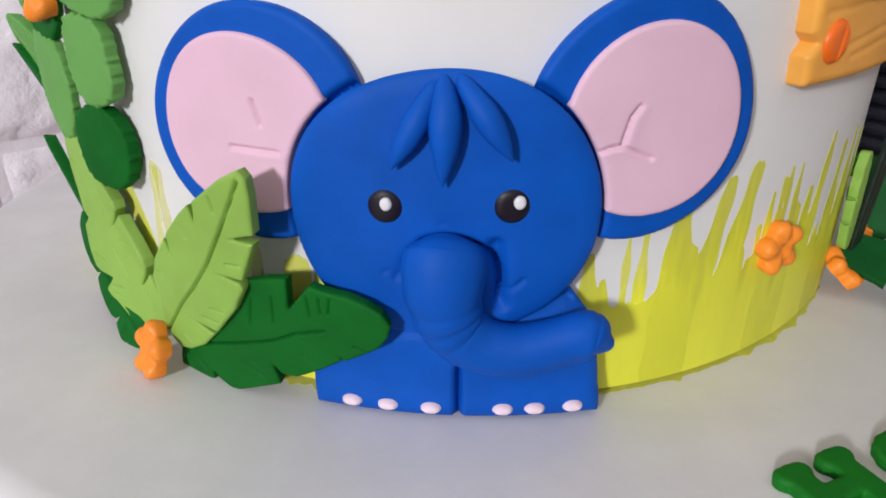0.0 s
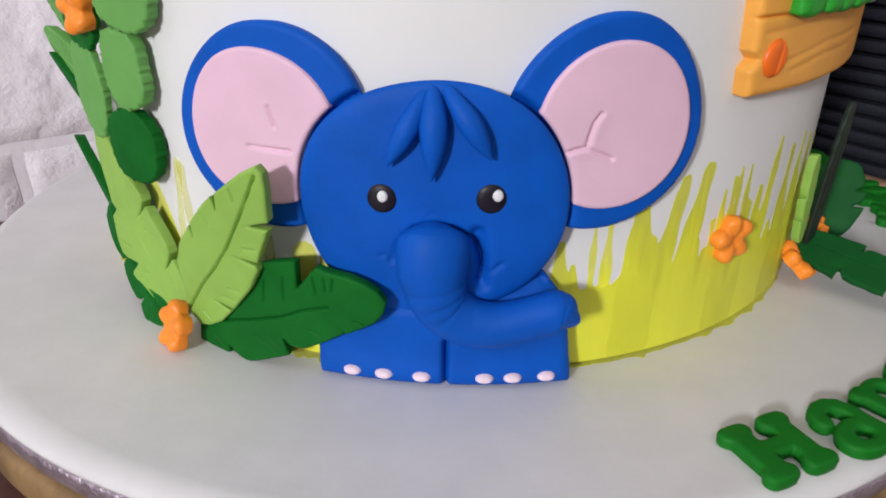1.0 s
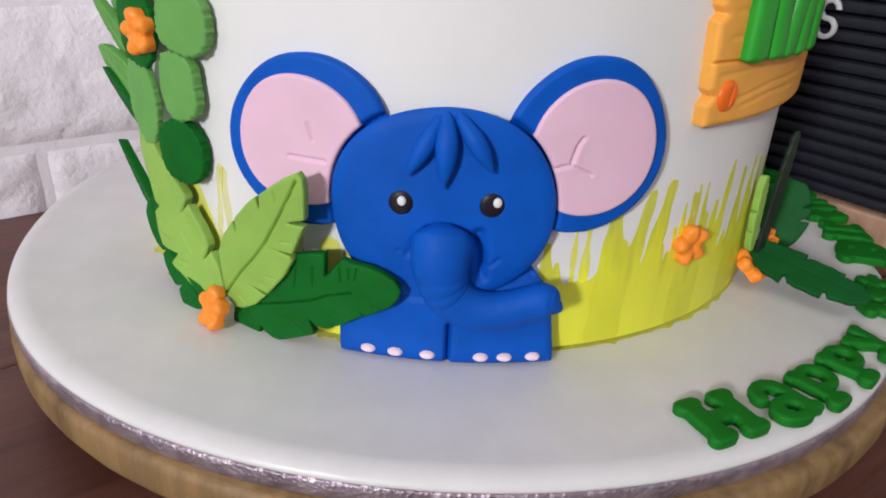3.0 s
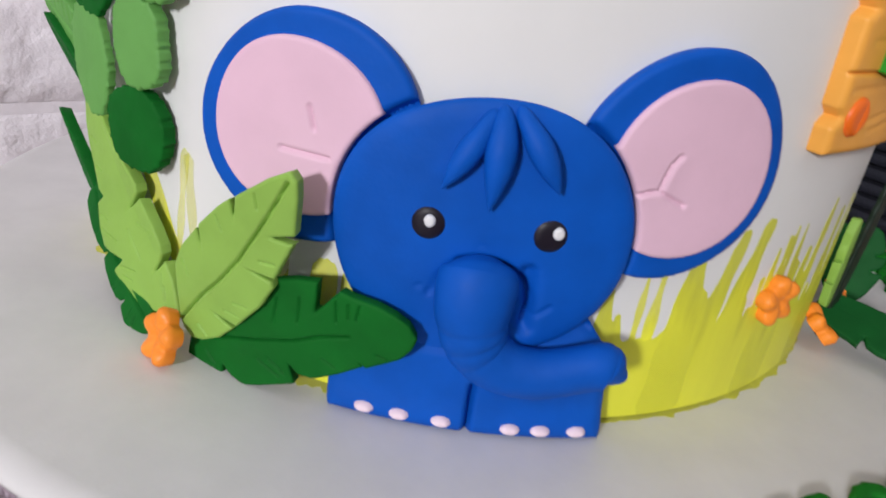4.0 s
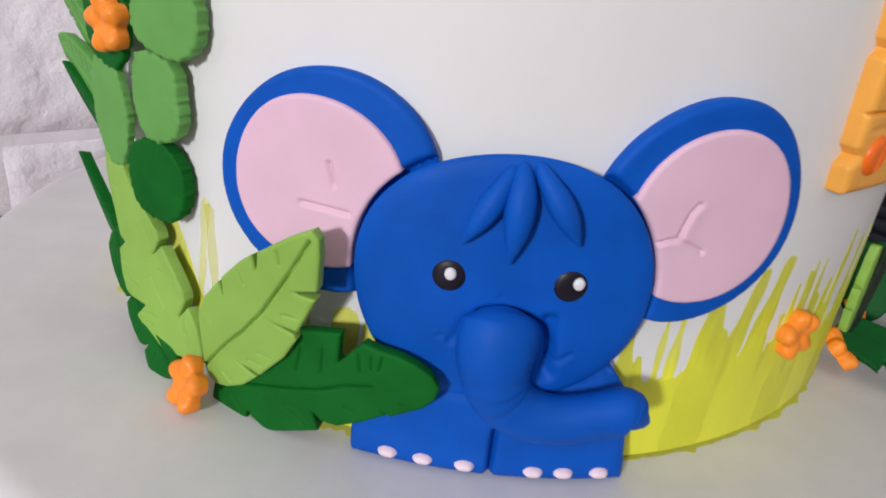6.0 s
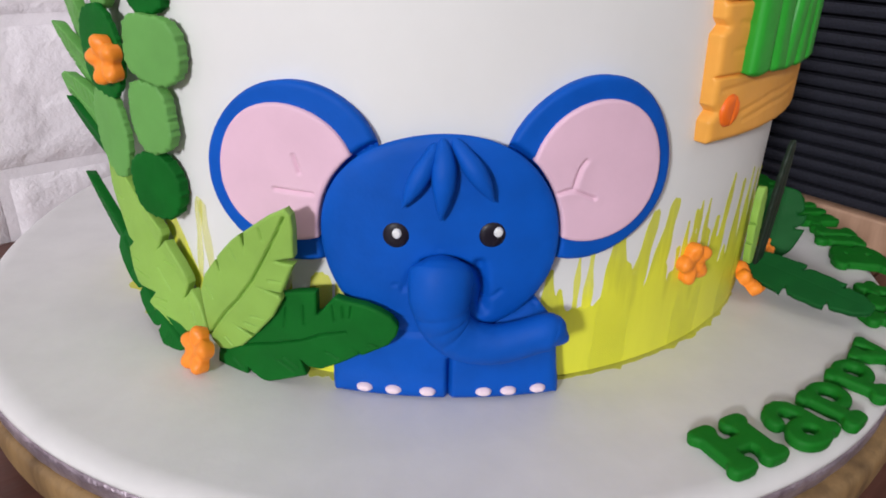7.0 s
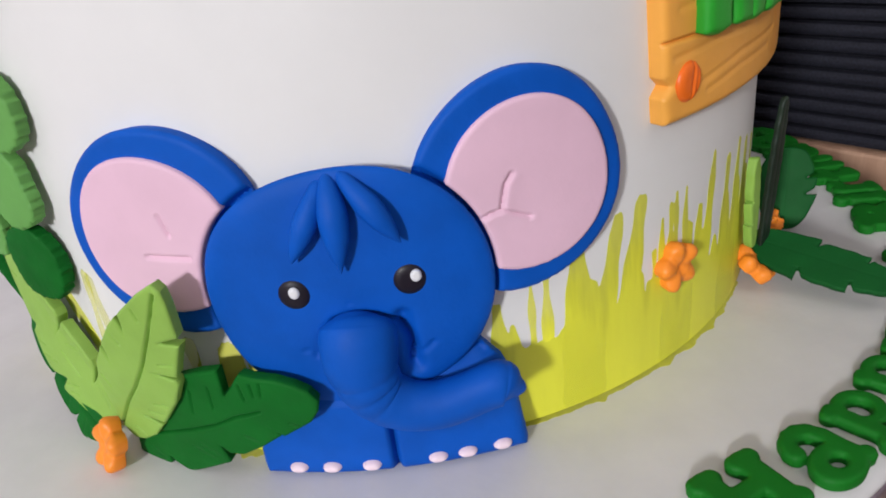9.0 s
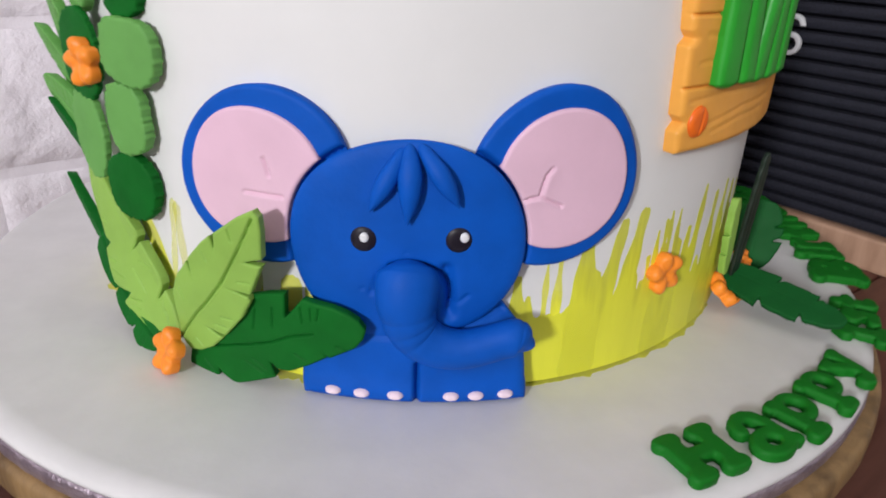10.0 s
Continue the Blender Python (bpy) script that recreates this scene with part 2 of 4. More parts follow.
def cookie(name, shape, box, step, place, mat, parent=None, label="", high=4.0, edge=2.0, bevel=1.5, base=-0.3, dome=0.0, reach=10.0, relief=None, under=0.0, crease=55):
    """A cut-out slab of sugar paste. shape(p, q) is below zero inside; the rim rounds up from edge to high over
    bevel millimetres, then domes; relief(p, q) adds hollows and ridges."""
    x0, y0, x1, y1 = box
    nx, ny = int((x1 - x0) / step) + 2, int((y1 - y0) / step) + 2
    xs, ys = x0 + np.arange(nx) * step, y0 + np.arange(ny) * step
    P, Q = np.meshgrid(xs, ys, indexing="ij")
    F = shape(P, Q)
    gx, gy = np.gradient(F, step)
    depth = F / np.maximum(np.hypot(gx, gy), 0.35)
    F = np.where(np.abs(F) < 1e-6, -1e-6, F)
    verts, faces, rim, seen = [], [], [], {}

    def corner(i, j):
        k = (i, j)
        if k not in seen:
            seen[k] = len(verts)
            verts.append((xs[i], ys[j], depth[i, j]))
        return seen[k]

    def cross(a, b):
        k = (a, b) if a < b else (b, a)
        if k not in seen:
            s = F[a] / (F[a] - F[b])
            seen[k] = len(verts)
            verts.append((xs[a[0]] + s * (xs[b[0]] - xs[a[0]]), ys[a[1]] + s * (ys[b[1]] - ys[a[1]]), 0.0))
        return seen[k]

    inside = F < 0
    some = inside[:-1, :-1] | inside[1:, :-1] | inside[1:, 1:] | inside[:-1, 1:]
    for i, j in zip(*np.nonzero(some)):
        ring = ((i, j), (i + 1, j), (i + 1, j + 1), (i, j + 1))
        poly, outs, ins = [], [], []
        for a, b in zip(ring, ring[1:] + ring[:1]):
            if inside[a]:
                poly.append(corner(*a))
            if inside[a] != inside[b]:
                v = cross(a, b)
                poly.append(v)
                (outs if inside[a] else ins).append(v)
        if len(poly) > 2:
            faces.append(poly)
            if len(outs) == 1:
                rim.append((outs[0], ins[0]))
            elif len(outs) == 2:
                for o in outs:
                    k = poly.index(o)
                    rim.append((o, poly[(k + 1) % len(poly)]))
    V = np.array(verts)
    d = np.clip(-V[:, 2], 0, None)
    h = edge + (high - edge) * np.sqrt(1 - (1 - np.clip(d / bevel, 0, 1)) ** 2) + dome * (1 - (1 - np.clip(d / reach, 0, 1)) ** 2)
    if relief:
        h = h + relief(V[:, 0], V[:, 1]) * np.clip(d / (0.5 * bevel) + 0.4, 0, 1)
    X, Y = V[:, 0], V[:, 1]
    if under:
        gx, gy = (shape(X + 0.05, Y) - shape(X - 0.05, Y)) * 10, (shape(X, Y + 0.05) - shape(X, Y - 0.05)) * 10
        k = under * np.clip(1 - d / (3 * under), 0, 1) / np.maximum(np.hypot(gx, gy), 0.5)
        X, Y = X - gx * k, Y - gy * k
    top, low = place(V[:, 0], V[:, 1], h), place(X, Y, np.full(len(V), base))
    n = len(V)
    allfaces = faces + [[k + n for k in f[::-1]] for f in faces] + [(b, a, a + n, b + n) for a, b in rim]
    return mesh_object(name, np.vstack([top, low]), allfaces, mat, parent, label, crease=crease)


def loft(name, points, mat, parent, label="", around=28, per=8, squash=1.0, ripple=None, place=None):
    """A rounded roll of paste through (deg-arc u, z, height, radius) points on the cake's wall, in millimetres."""
    pts = [np.array(p, float) for p in points]
    path = []
    for k in range(len(pts) - 1):
        a, b, c, d = pts[max(k - 1, 0)], pts[k], pts[k + 1], pts[min(k + 2, len(pts) - 1)]
        for i in range(per):
            s = i / per
            path.append(0.5 * (2 * b + (c - a) * s + (2 * a - 5 * b + 4 * c - d) * s * s + (3 * b - a - 3 * c + d) * s ** 3))
    path.append(pts[-1])
    path = np.array(path)
    radius = np.maximum(path[:, 3], 0.05)
    if ripple:
        radius = radius * np.array([ripple(k / (len(path) - 1)) for k in range(len(path))])
    put = place or on_cake(0, 0)
    mid = put(path[:, 0], path[:, 1], path[:, 2])
    outw = put(path[:, 0], path[:, 1], path[:, 2] + 1.0) - mid
    outw /= np.linalg.norm(outw, axis=1)[:, None]
    run = np.gradient(mid, axis=0)
    run /= np.linalg.norm(run, axis=1)[:, None] + 1e-12
    side = np.cross(run, outw)
    side /= np.linalg.norm(side, axis=1)[:, None] + 1e-12
    outw = np.cross(side, run)
    verts, faces = [], []
    for m, s, o, r in zip(mid, side, outw, radius):
        for k in range(around):
            a = 2 * math.pi * k / around
            verts.append(m + (s * math.cos(a) + o * math.sin(a) * squash) * r / 1000)
    rows = len(mid)
    for i in range(rows - 1):
        for k in range(around):
            k2 = (k + 1) % around
            faces.append((i * around + k, i * around + k2, (i + 1) * around + k2, (i + 1) * around + k))
    faces.append(list(range(around))[::-1])
    faces.append([(rows - 1) * around + k for k in range(around)])
    return mesh_object(name, verts, [f[::-1] for f in faces], mat, parent, label)


def banana_leaf(length, width, cuts, base_k=0.45, tip=0.6, bend=0.0, seed=0, veined=True, base_l=None, wide_l=1.0):
    """Shape, box and vein relief of a notched leaf that grows along +p from its stalk end."""
    rnd = random.Random(seed)
    peak = (base_k / (base_k + tip)) ** base_k * (tip / (base_k + tip)) ** tip
    mid = lambda p: bend * np.sin(np.pi * np.clip(p / length, 0, 1))
    half = lambda p: width * (np.clip(p / length, 1e-4, 1) ** base_k) * (np.clip(1 - p / length, 1e-4, 1) ** tip) / peak
    kl = base_l or base_k
    peak_l = (kl / (kl + tip)) ** kl * (tip / (kl + tip)) ** tip
    half_l = lambda p: wide_l * width * (np.clip(p / length, 1e-4, 1) ** kl) * (np.clip(1 - p / length, 1e-4, 1) ** tip) / peak_l
    notch = [(x * length, side, deep, slant, wide) for x, side, deep, slant, wide in cuts]

    def shape(p, q):
        w = np.where(q > mid(p), half_l(p), half(p)) + 0.18 * np.sin(p * 1.3 + seed) * (p / length)
        for p0, side, deep, slant, wide in notch:
            k = p - p0 - slant * float(half(np.array(p0))) * deep
            tooth = np.where(k < 0, 0.13 * np.exp(k / (0.10 * length)), -0.10 * np.exp(-k / (0.08 * length)))
            w = w * (1 + np.where((q - mid(p)) * side > 0, tooth, 0))
        f = np.maximum(np.abs(q - mid(p)) - w, np.maximum(-p, p - length))
        for p0, side, deep, slant, wide in notch:
            w0 = float((half_l if side > 0 else half)(np.array(p0)))
            q0 = float(mid(np.array(p0))) + side * w0 * (1 - deep)
            dx, dy = slant, side
            k = math.hypot(dx, dy)
            along = ((p - p0) * dx + (q - q0) * dy) / k
            across = np.abs((p - p0) * dy - (q - q0) * dx) / k
            f = np.maximum(f, np.where(along > -0.3, along * wide + 0.08 - across, -9))
        return f
    veins = []
    for k in range(0, 11 if length > 20 and veined else 0):
        for side in (-1, 1):
            x = (0.06 + 0.08 * k + rnd.uniform(-0.025, 0.025)) * length
            w = float((half_l if side > 0 else half)(np.array(x)))
            m = float(mid(np.array(x)))
            if w > 2 and rnd.random() < 0.75:
                a, e = rnd.uniform(0.25, 0.6), rnd.uniform(0.8, 1.05)
                veins.append(((x + w * 0.42 * e, m + side * w * e), (x + w * 0.42 * a, m + side * w * a)))
    spine = [(length * s, float(mid(np.array(length * s)))) for s in np.linspace(0.02, 0.93, 9)]

    def relief(p, q):
        r = groove(p, q, spine, 1.0 if veined else 0.1, 0.25)
        for v in veins:
            r = r + groove(p, q, v, 0.42, 0.2)
        return r
    return shape, (-0.5, -width * 1.15 - abs(bend) - 1.5, length + 0.5, width * 1.15 * wide_l + abs(bend) + 1.5), relief


def sugar_leaf(place, mat, label, length, width, cuts=(), seed=0, group="banana leaves on the cake", high=2.4, step=0.26, base=-0.3, **more):
    shape, box, relief = banana_leaf(length, width, cuts, seed=seed, **more)
    ob = cookie("sugar_leaf", shape, box, step, place, mat, None, "", high=high, edge=high - 0.45, bevel=0.6, base=base, relief=relief, under=0.3)
    return tagged(ob, label, "leaf", group)

# ---- the room ----


def slab(name, a0, a1, b0, b1, z0, z1, mat, label, category="wall", kind="structure", bevel=0.0):
    m = Matrix.Translation(room((a0 + a1) / 2, (b0 + b1) / 2, (z0 + z1) / 2)) @ Matrix.Rotation(math.pi / 2 - TURN, 4, "Z")
    ob = part(name, box_bm(abs(a1 - a0), abs(b1 - b0), abs(z1 - z0), bevel), mat, None)
    ob.matrix_world = m
    return tagged(ob, label, category, kind=kind)


slab("floor", FRONT_A - 0.1, BACK_A + 0.1, BACK_B - 0.1, FRONT_B + 0.1, FLOOR - 0.1, FLOOR, FLOORING, "brown wooden floor of the room", "floor")
# unseen ceiling and walls close the room; their grey holds back bounced light
slab("ceiling", FRONT_A - 0.1, BACK_A + 0.1, BACK_B - 0.1, FRONT_B + 0.1, CEILING, CEILING + 0.1, PLASTER, "unseen ceiling, grey to cut bounced light", "ceiling")
slab("wall_east", BACK_A, BACK_A + 0.1, BACK_B - 0.1, FRONT_B + 0.1, FLOOR, CEILING, PLASTER, "grey wall behind the letter board, darkened to cut bounced light")
slab("wall_south", FRONT_A - 0.1, BACK_A, FRONT_B, FRONT_B + 0.1, FLOOR, CEILING, PLASTER, "unseen wall, grey to cut bounced light")
wall_brick = slab("wall_north", FRONT_A - 0.1, BACK_A, BACK_B - 0.1, BACK_B, FLOOR, CEILING, JOINT, "white embossed brick-pattern wall behind the table")
W0, W1, Z0, Z1 = WIN_B - WIN_W / 2, WIN_B + WIN_W / 2, WIN_Z - WIN_H / 2, WIN_Z + WIN_H / 2
wall_w = thing("wall_west", "unseen wall with a window opening, grey to cut bounced light", "wall", kind="structure")
for a, b, z0, z1 in ((BACK_B, W0, FLOOR, CEILING), (W1, FRONT_B, FLOOR, CEILING), (W0, W1, FLOOR, Z0), (W0, W1, Z1, CEILING)):
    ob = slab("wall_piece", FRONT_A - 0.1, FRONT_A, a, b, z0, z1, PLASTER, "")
    for key in ("label", "category", "kind"):
        if key in ob:
            del ob[key]
    ob.parent = wall_w
win = thing("window_1", "grey window frame in the wall opening", "window", kind="structure")
for a, b, z0, z1, nm in ((W0, W0 + 0.05, Z0, Z1, "jamb"), (W1 - 0.05, W1, Z0, Z1, "jamb"), (W0 + 0.05, W1 - 0.05, Z0, Z0 + 0.05, "sill"), (W0 + 0.05, W1 - 0.05, Z1 - 0.05, Z1, "head")):
    ob = slab(nm, FRONT_A - 0.08, FRONT_A - 0.03, a, b, z0, z1, PLASTER, "x")
    for key in ("label", "category", "kind"):
        if key in ob:
            del ob[key]
    ob.parent = win

table = thing("table", "red-brown wooden table carrying the cake", "table")
TA0, TA1, TB0, TB1 = -1.0, BACK_A - 0.004, BACK_B + 0.002, 0.62
for k in range(6):
    w = (TB1 - TB0) / 6
    ob = slab("plank", TA0, TA1, TB0 + k * w + 0.0004, TB0 + (k + 1) * w - 0.0004, TABLE - 0.03, TABLE, TABLE_WOOD, "x", bevel=0.0012)
    for key in ("label", "category", "kind"):
        if key in ob:
            del ob[key]
    ob.parent = table
for a in (TA0 + 0.06, TA1 - 0.06):
    for b in (TB0 + 0.06, TB1 - 0.06):
        ob = slab("leg", a - 0.03, a + 0.03, b - 0.03, b + 0.03, FLOOR, TABLE - 0.03, TABLE_WOOD, "x", bevel=0.003)
        for key in ("label", "category", "kind"):
            if key in ob:
                del ob[key]
        ob.parent = table

# ---- cake stand, board and cake ----
BOARD_X, BOARD_Y = -0.0005, -0.0010


def hand_cut(bm, amount):
    """Takes the rim out of the round a little, as a disc cut by hand."""
    for v in bm.verts:
        x, y = v.co.x - BOARD_X, v.co.y - BOARD_Y
        k = 1 - amount * math.cos(4 * math.atan2(x, -y)) * min(1.0, max(0.0, (math.hypot(x, y) - 0.11) / 0.035))
        v.co.x, v.co.y = BOARD_X + x * k, BOARD_Y + y * k


stand = thing("cake_stand", "round pale wooden stand under the cake board", "cake stand")
bm = lathe_bm([(0.100, -0.0206), (0.1502, -0.0206), (0.1524, -0.0198), (0.1532, -0.0178), (0.1534, -0.0115), (0.1529, -0.0095), (0.1517, -0.0089), (0.09, -0.0089)], 400, 0.0014, BOARD_Y)
hand_cut(bm, 0.010)
for v in bm.verts:
    if math.hypot(v.co.x, v.co.y) > 0.146:
        k = 1 + 0.0022 * noise.noise(v.co * 60) + 0.0020 * max(0.0, noise.noise(Vector((v.co.x * 240, v.co.y * 240, 3.0))) - 0.15) * (-1 if v.co.z > -0.013 else 0.4)
        v.co.x, v.co.y = v.co.x * k, v.co.y * k
part("disc", bm, STAND_WOOD, stand)
part("foot", lathe_bm([(0.100, TABLE), (0.104, TABLE + 0.001), (0.104, -0.0212), (0.100, -0.0204)], 96, 0.0014, BOARD_Y), STAND_WOOD, stand)

board = thing("cake_board", "round cake board covered in white fondant with a foil edge", "cake board")
rim_pts = [(0.1452 + 0.0056 * math.sin(radians(a)), -0.0030 + 0.0030 * math.cos(radians(a))) for a in range(0, 100, 10)]
bm = lathe_bm([(0.12, -0.0034), (0.1500, -0.0034)] + rim_pts[::-1] + [(0.1415, -0.0002), (0.1370, 0.0), (0.09, 0.0)], 320, BOARD_X, BOARD_Y)
hand_cut(bm, 0.0105)
part("icing", bm, BOARD_WHITE, board)
bm = lathe_bm([(0.12, -0.0089), (0.1499, -0.0089), (0.1504, -0.0083), (0.1506, -0.0064), (0.1509, -0.0044), (0.1505, -0.0035), (0.12, -0.0035)], 420, BOARD_X, BOARD_Y)
hand_cut(bm, 0.012)
for v in bm.verts:
    r = math.hypot(v.co.x, v.co.y)
    if r > 0.14:
        k = 1 + 0.0012 * (noise.noise(v.co * 190) + 0.6 * noise.noise(v.co * 520))
        v.co.x, v.co.y = v.co.x * k, v.co.y * k
part("foil_edge", bm, FOIL, board, "crinkled silver foil edge")

cake = thing("cake", "tall round white fondant cake with painted grass", "cake")
CAKE_TOP = 0.135
prof = [(0.03, 0.0), (0.1018, 0.0), (0.1030, 0.0004), (0.1043, 0.0009), (0.1050, 0.0016)] + [(0.1050, 0.0016 + (CAKE_TOP - 0.008) * k / 12) for k in range(1, 13)]
prof += [(0.0990 + 0.006 * math.cos(radians(a)), CAKE_TOP - 0.0072 + 0.0072 * math.sin(radians(a))) for a in range(12, 91, 13)] + [(0.05, CAKE_TOP)]
part("icing", lathe_bm(prof, 420), WHITE, cake)


def blades(name, d0, d1, top, wave, rows, mat, height, blunt=0.2):
    """One coat of paint: a wash along the foot that runs up into tapering blades (foot, tip, tip height, width)."""
    def shape(p, q):
        edge = top + wave * (np.sin(p * 0.42 + d0) + 0.6 * np.sin(p * 1.05 + 1.3) + 0.35 * np.sin(p * 2.7))
        f = np.maximum(q - edge, np.maximum(d0 * ARC - p + 0.6 * np.sin(q * 0.5), p - d1 * ARC))
        for deg, tip, high, w in rows:
            lean, end = tip * ARC, w * blunt
            f = blend(f, capsule(p, q, deg * ARC, 4.0, lean, high - end, w * 0.66, end) + 0.22 * np.sin(q * 0.5 + deg) + 0.16 * np.sin(p * 4.1 + deg * 3) * np.clip((q - high + 6) / 6, 0, 1), 0.7)
        return np.maximum(f, 1.2 - q)
    tall = max([top + 3 * abs(wave)] + [r[2] for r in rows])
    x0, x1 = min([d0] + [r[1] for r in rows]), max([d1] + [r[1] for r in rows])
    return cookie(name, shape, (x0 * ARC - 5, 0.0, x1 * ARC + 5, tall + 2), 0.36, on_cake(0, 0), mat, cake, "", high=0.5 * height, edge=0.5 * height, bevel=0.5, base=-0.1)


# beside the elephant: the first solid coat, then a thin second one in broad bands
blades("paint_wash", 10.8, 66.0, 20.5, 0.7, ((12.2, 12.0, 31.5, 5.0), (13.6, 13.6, 26.0, 4.4), (21.5, 21.6, 39.0, 9.0), (23.2, 27.0, 43.0, 6.2), (26.8, 30.3, 44.6, 7.0), (28.2, 29.4, 34.0, 5.0), (32.8, 32.4, 31.0, 2.6),
       (33.6, 33.7, 37.8, 2.9), (35.0, 35.3, 39.8, 3.1), (36.4, 36.2, 42.0, 2.4), (37.8, 38.0, 42.0, 2.8), (39.6, 41.2, 36.0, 4.4), (41.8, 44.2, 46.2, 4.8), (47.0, 48.6, 42.4, 5.2), (50.4, 52.6, 44.0, 5.2), (54.5, 56.4, 42.0, 5.6), (59.0, 61.0, 40.0, 5.6),
       (23.0, 23.3, 30.5, 6.0), (28.3, 28.7, 32.0, 7.0), (30.0, 30.2, 27.0, 4.5), (35.2, 35.4, 33.0, 7.5), (38.4, 38.7, 33.0, 7.5), (41.8, 42.0, 29.0, 6.5), (48.4, 48.8, 33.0, 7.5), (31.8, 31.8, 24.5, 5.0), (33.8, 33.9, 28.0, 5.5), (45.0, 45.4, 25.0, 5.5), (52.4, 53.0, 34.0, 8.0), (57.0, 57.4, 34.0, 8.0)), GRASS, 0.10)
blades("paint_blade", 15.2, 19.0, 12.0, 0.3, ((15.9, 15.9, 34.5, 2.2), (17.6, 17.7, 35.0, 3.4)), GRASS_THIN, 0.07)
for k, (deg, tip, high, w) in enumerate(((22.0, 22.3, 33.0, 8.0), (36.8, 37.2, 28.0, 9.0), (50.0, 50.6, 30.0, 9.0))):
    blades("paint_stroke", deg - 0.6, deg + 0.6, 6.0, 0.3, ((deg, tip, high, w),), SECOND, 0.13 + 0.012 * (k % 3), 0.62)
# between the leaves and the elephant
blades("paint_wash", -46.0, -12.5, 7.5, 0.8, ((-34.6, -46.2, 39.0, 2.7), (-34.2, -44.6, 37.0, 2.2)), GRASS_THIN, 0.08, 1.1)
for k, (deg, tip, high, w) in enumerate(((-39.0, -36.4, 41.0, 1.5), (-34.6, -35.8, 40.0, 1.8), (-15.2, -13.6, 28.0, 4.0), (-18.6, -17.2, 29.0, 3.6), (-21.6, -22.4, 29.0, 2.0), (-25.0, -26.6, 31.0, 2.0), (-30.0, -30.6, 30.0, 2.0))):
    blades("paint_blade", deg - 0.4, deg + 0.4, 4.0, 0.3, ((deg, tip, high, w),), GRASS_THIN if k in (2, 3) else PALE, 0.11 + 0.012 * (k % 3), 0.8)
blades("paint_wash", -73.0, -56.0, 9.0, 0.8, ((-72.0, -71.0, 15.0, 5.0), (-66.0, -65.0, 14.0, 5.0), (-60.0, -59.0, 13.0, 5.0)), GRASS_THIN, 0.08)


def paint_edge(d0, d1, wide, drips, mat, ragged=1.0):
    """Paint that ran a little way from the cake's foot onto the board."""
    def place(p, q, h):
        r = (105.0 + q) / 1000
        return np.stack([r * np.sin(p / 105.0), -r * np.cos(p / 105.0), h / 1000], -1)

    def shape(p, q):
        e = wide * (0.75 + ragged * (0.3 * np.sin(p * 0.9 + d0) + 0.25 * np.sin(p * 2.3)))
        for d, more, w in drips:
            e = e + more * np.exp(-((p - d * ARC) / w) ** 2)
        return np.maximum(np.maximum(q - e, -2.2 - q), np.maximum(d0 * ARC - p, p - d1 * ARC))
    return cookie("paint_edge", shape, (d0 * ARC - 1, -2.6, d1 * ARC + 1, wide * 1.6 + 4), 0.3, place, mat, board, "", high=0.08, edge=0.08, bevel=0.4, base=-0.1)


paint_edge(13.0, 58.0, 0.35, ((24.2, 1.0, 1.2), (35.0, 0.9, 2.0), (40.0, 1.1, 2.4), (45.0, 1.2, 2.0), (49.0, 0.8, 1.6)), GRASS)
paint_edge(-66.0, -42.0, 4.2, ((-60.0, 3.2, 3.0), (-50.5, 3.0, 4.0)), GRASS_THIN, 0.15)
paint_edge(-30.0, -13.0, 1.7, (), GRASS_THIN)

# ---- the blue elephant on the cake's front ----
elephant = thing("fondant_elephant", "flat blue fondant elephant with pink ears on the cake", "cake decoration")


HEAD_U, HEAD_Z, HEAD = -3.94, 40.72, (24.7, -0.03, 0.23, 0.74, 0.34, 0.16, 0.0, -0.19, -0.26)


def head_outline(u, v):
    return lobed(u - HEAD_U, v - HEAD_Z, HEAD)


def ear(u, z, waves, iu, iz, inner, creases):
    gap, dent = lambda p, q: head_outline(p + u, q + z), lambda p, q: head_outline(p + iu, q + iz)
    ob = cookie("ear", lambda p, q: lobed(p, q, waves), (-23, -23, 23, 23), 0.5, on_cake(u / ARC, z), BLUE, elephant, "", high=3.3, edge=2.4, bevel=1.2, under=0.4, relief=lambda p, q: -2.4 * np.exp(-((gap(p, q) - 0.1) / 0.8) ** 2))
    local = [[(x * ARC - iu, y - iz) for x, y in line] for line in creases]

    def relief(p, q):
        r = -0.25 * np.exp(-((p / 11) ** 2 + (q / 11) ** 2))
        cut = 0.0
        for line in local:
            cut = np.minimum(cut, groove(p, q, line, 0.75, 0.38))
            r = r + 0.10 * np.exp(-(line_gap(p - 0.9, q + 0.5, line) / 1.1) ** 2)
        return r + cut
    cookie("ear_lining", lambda p, q: np.maximum(lobed(p, q, inner), 0.75 - dent(p, q)), (-18, -18, 18, 18), 0.34, on_cake(iu / ARC, iz), PINK, ob, "smooth pink inner ear", high=4.3, edge=3.7, bevel=0.8, base=2.0, relief=relief)
    return ob


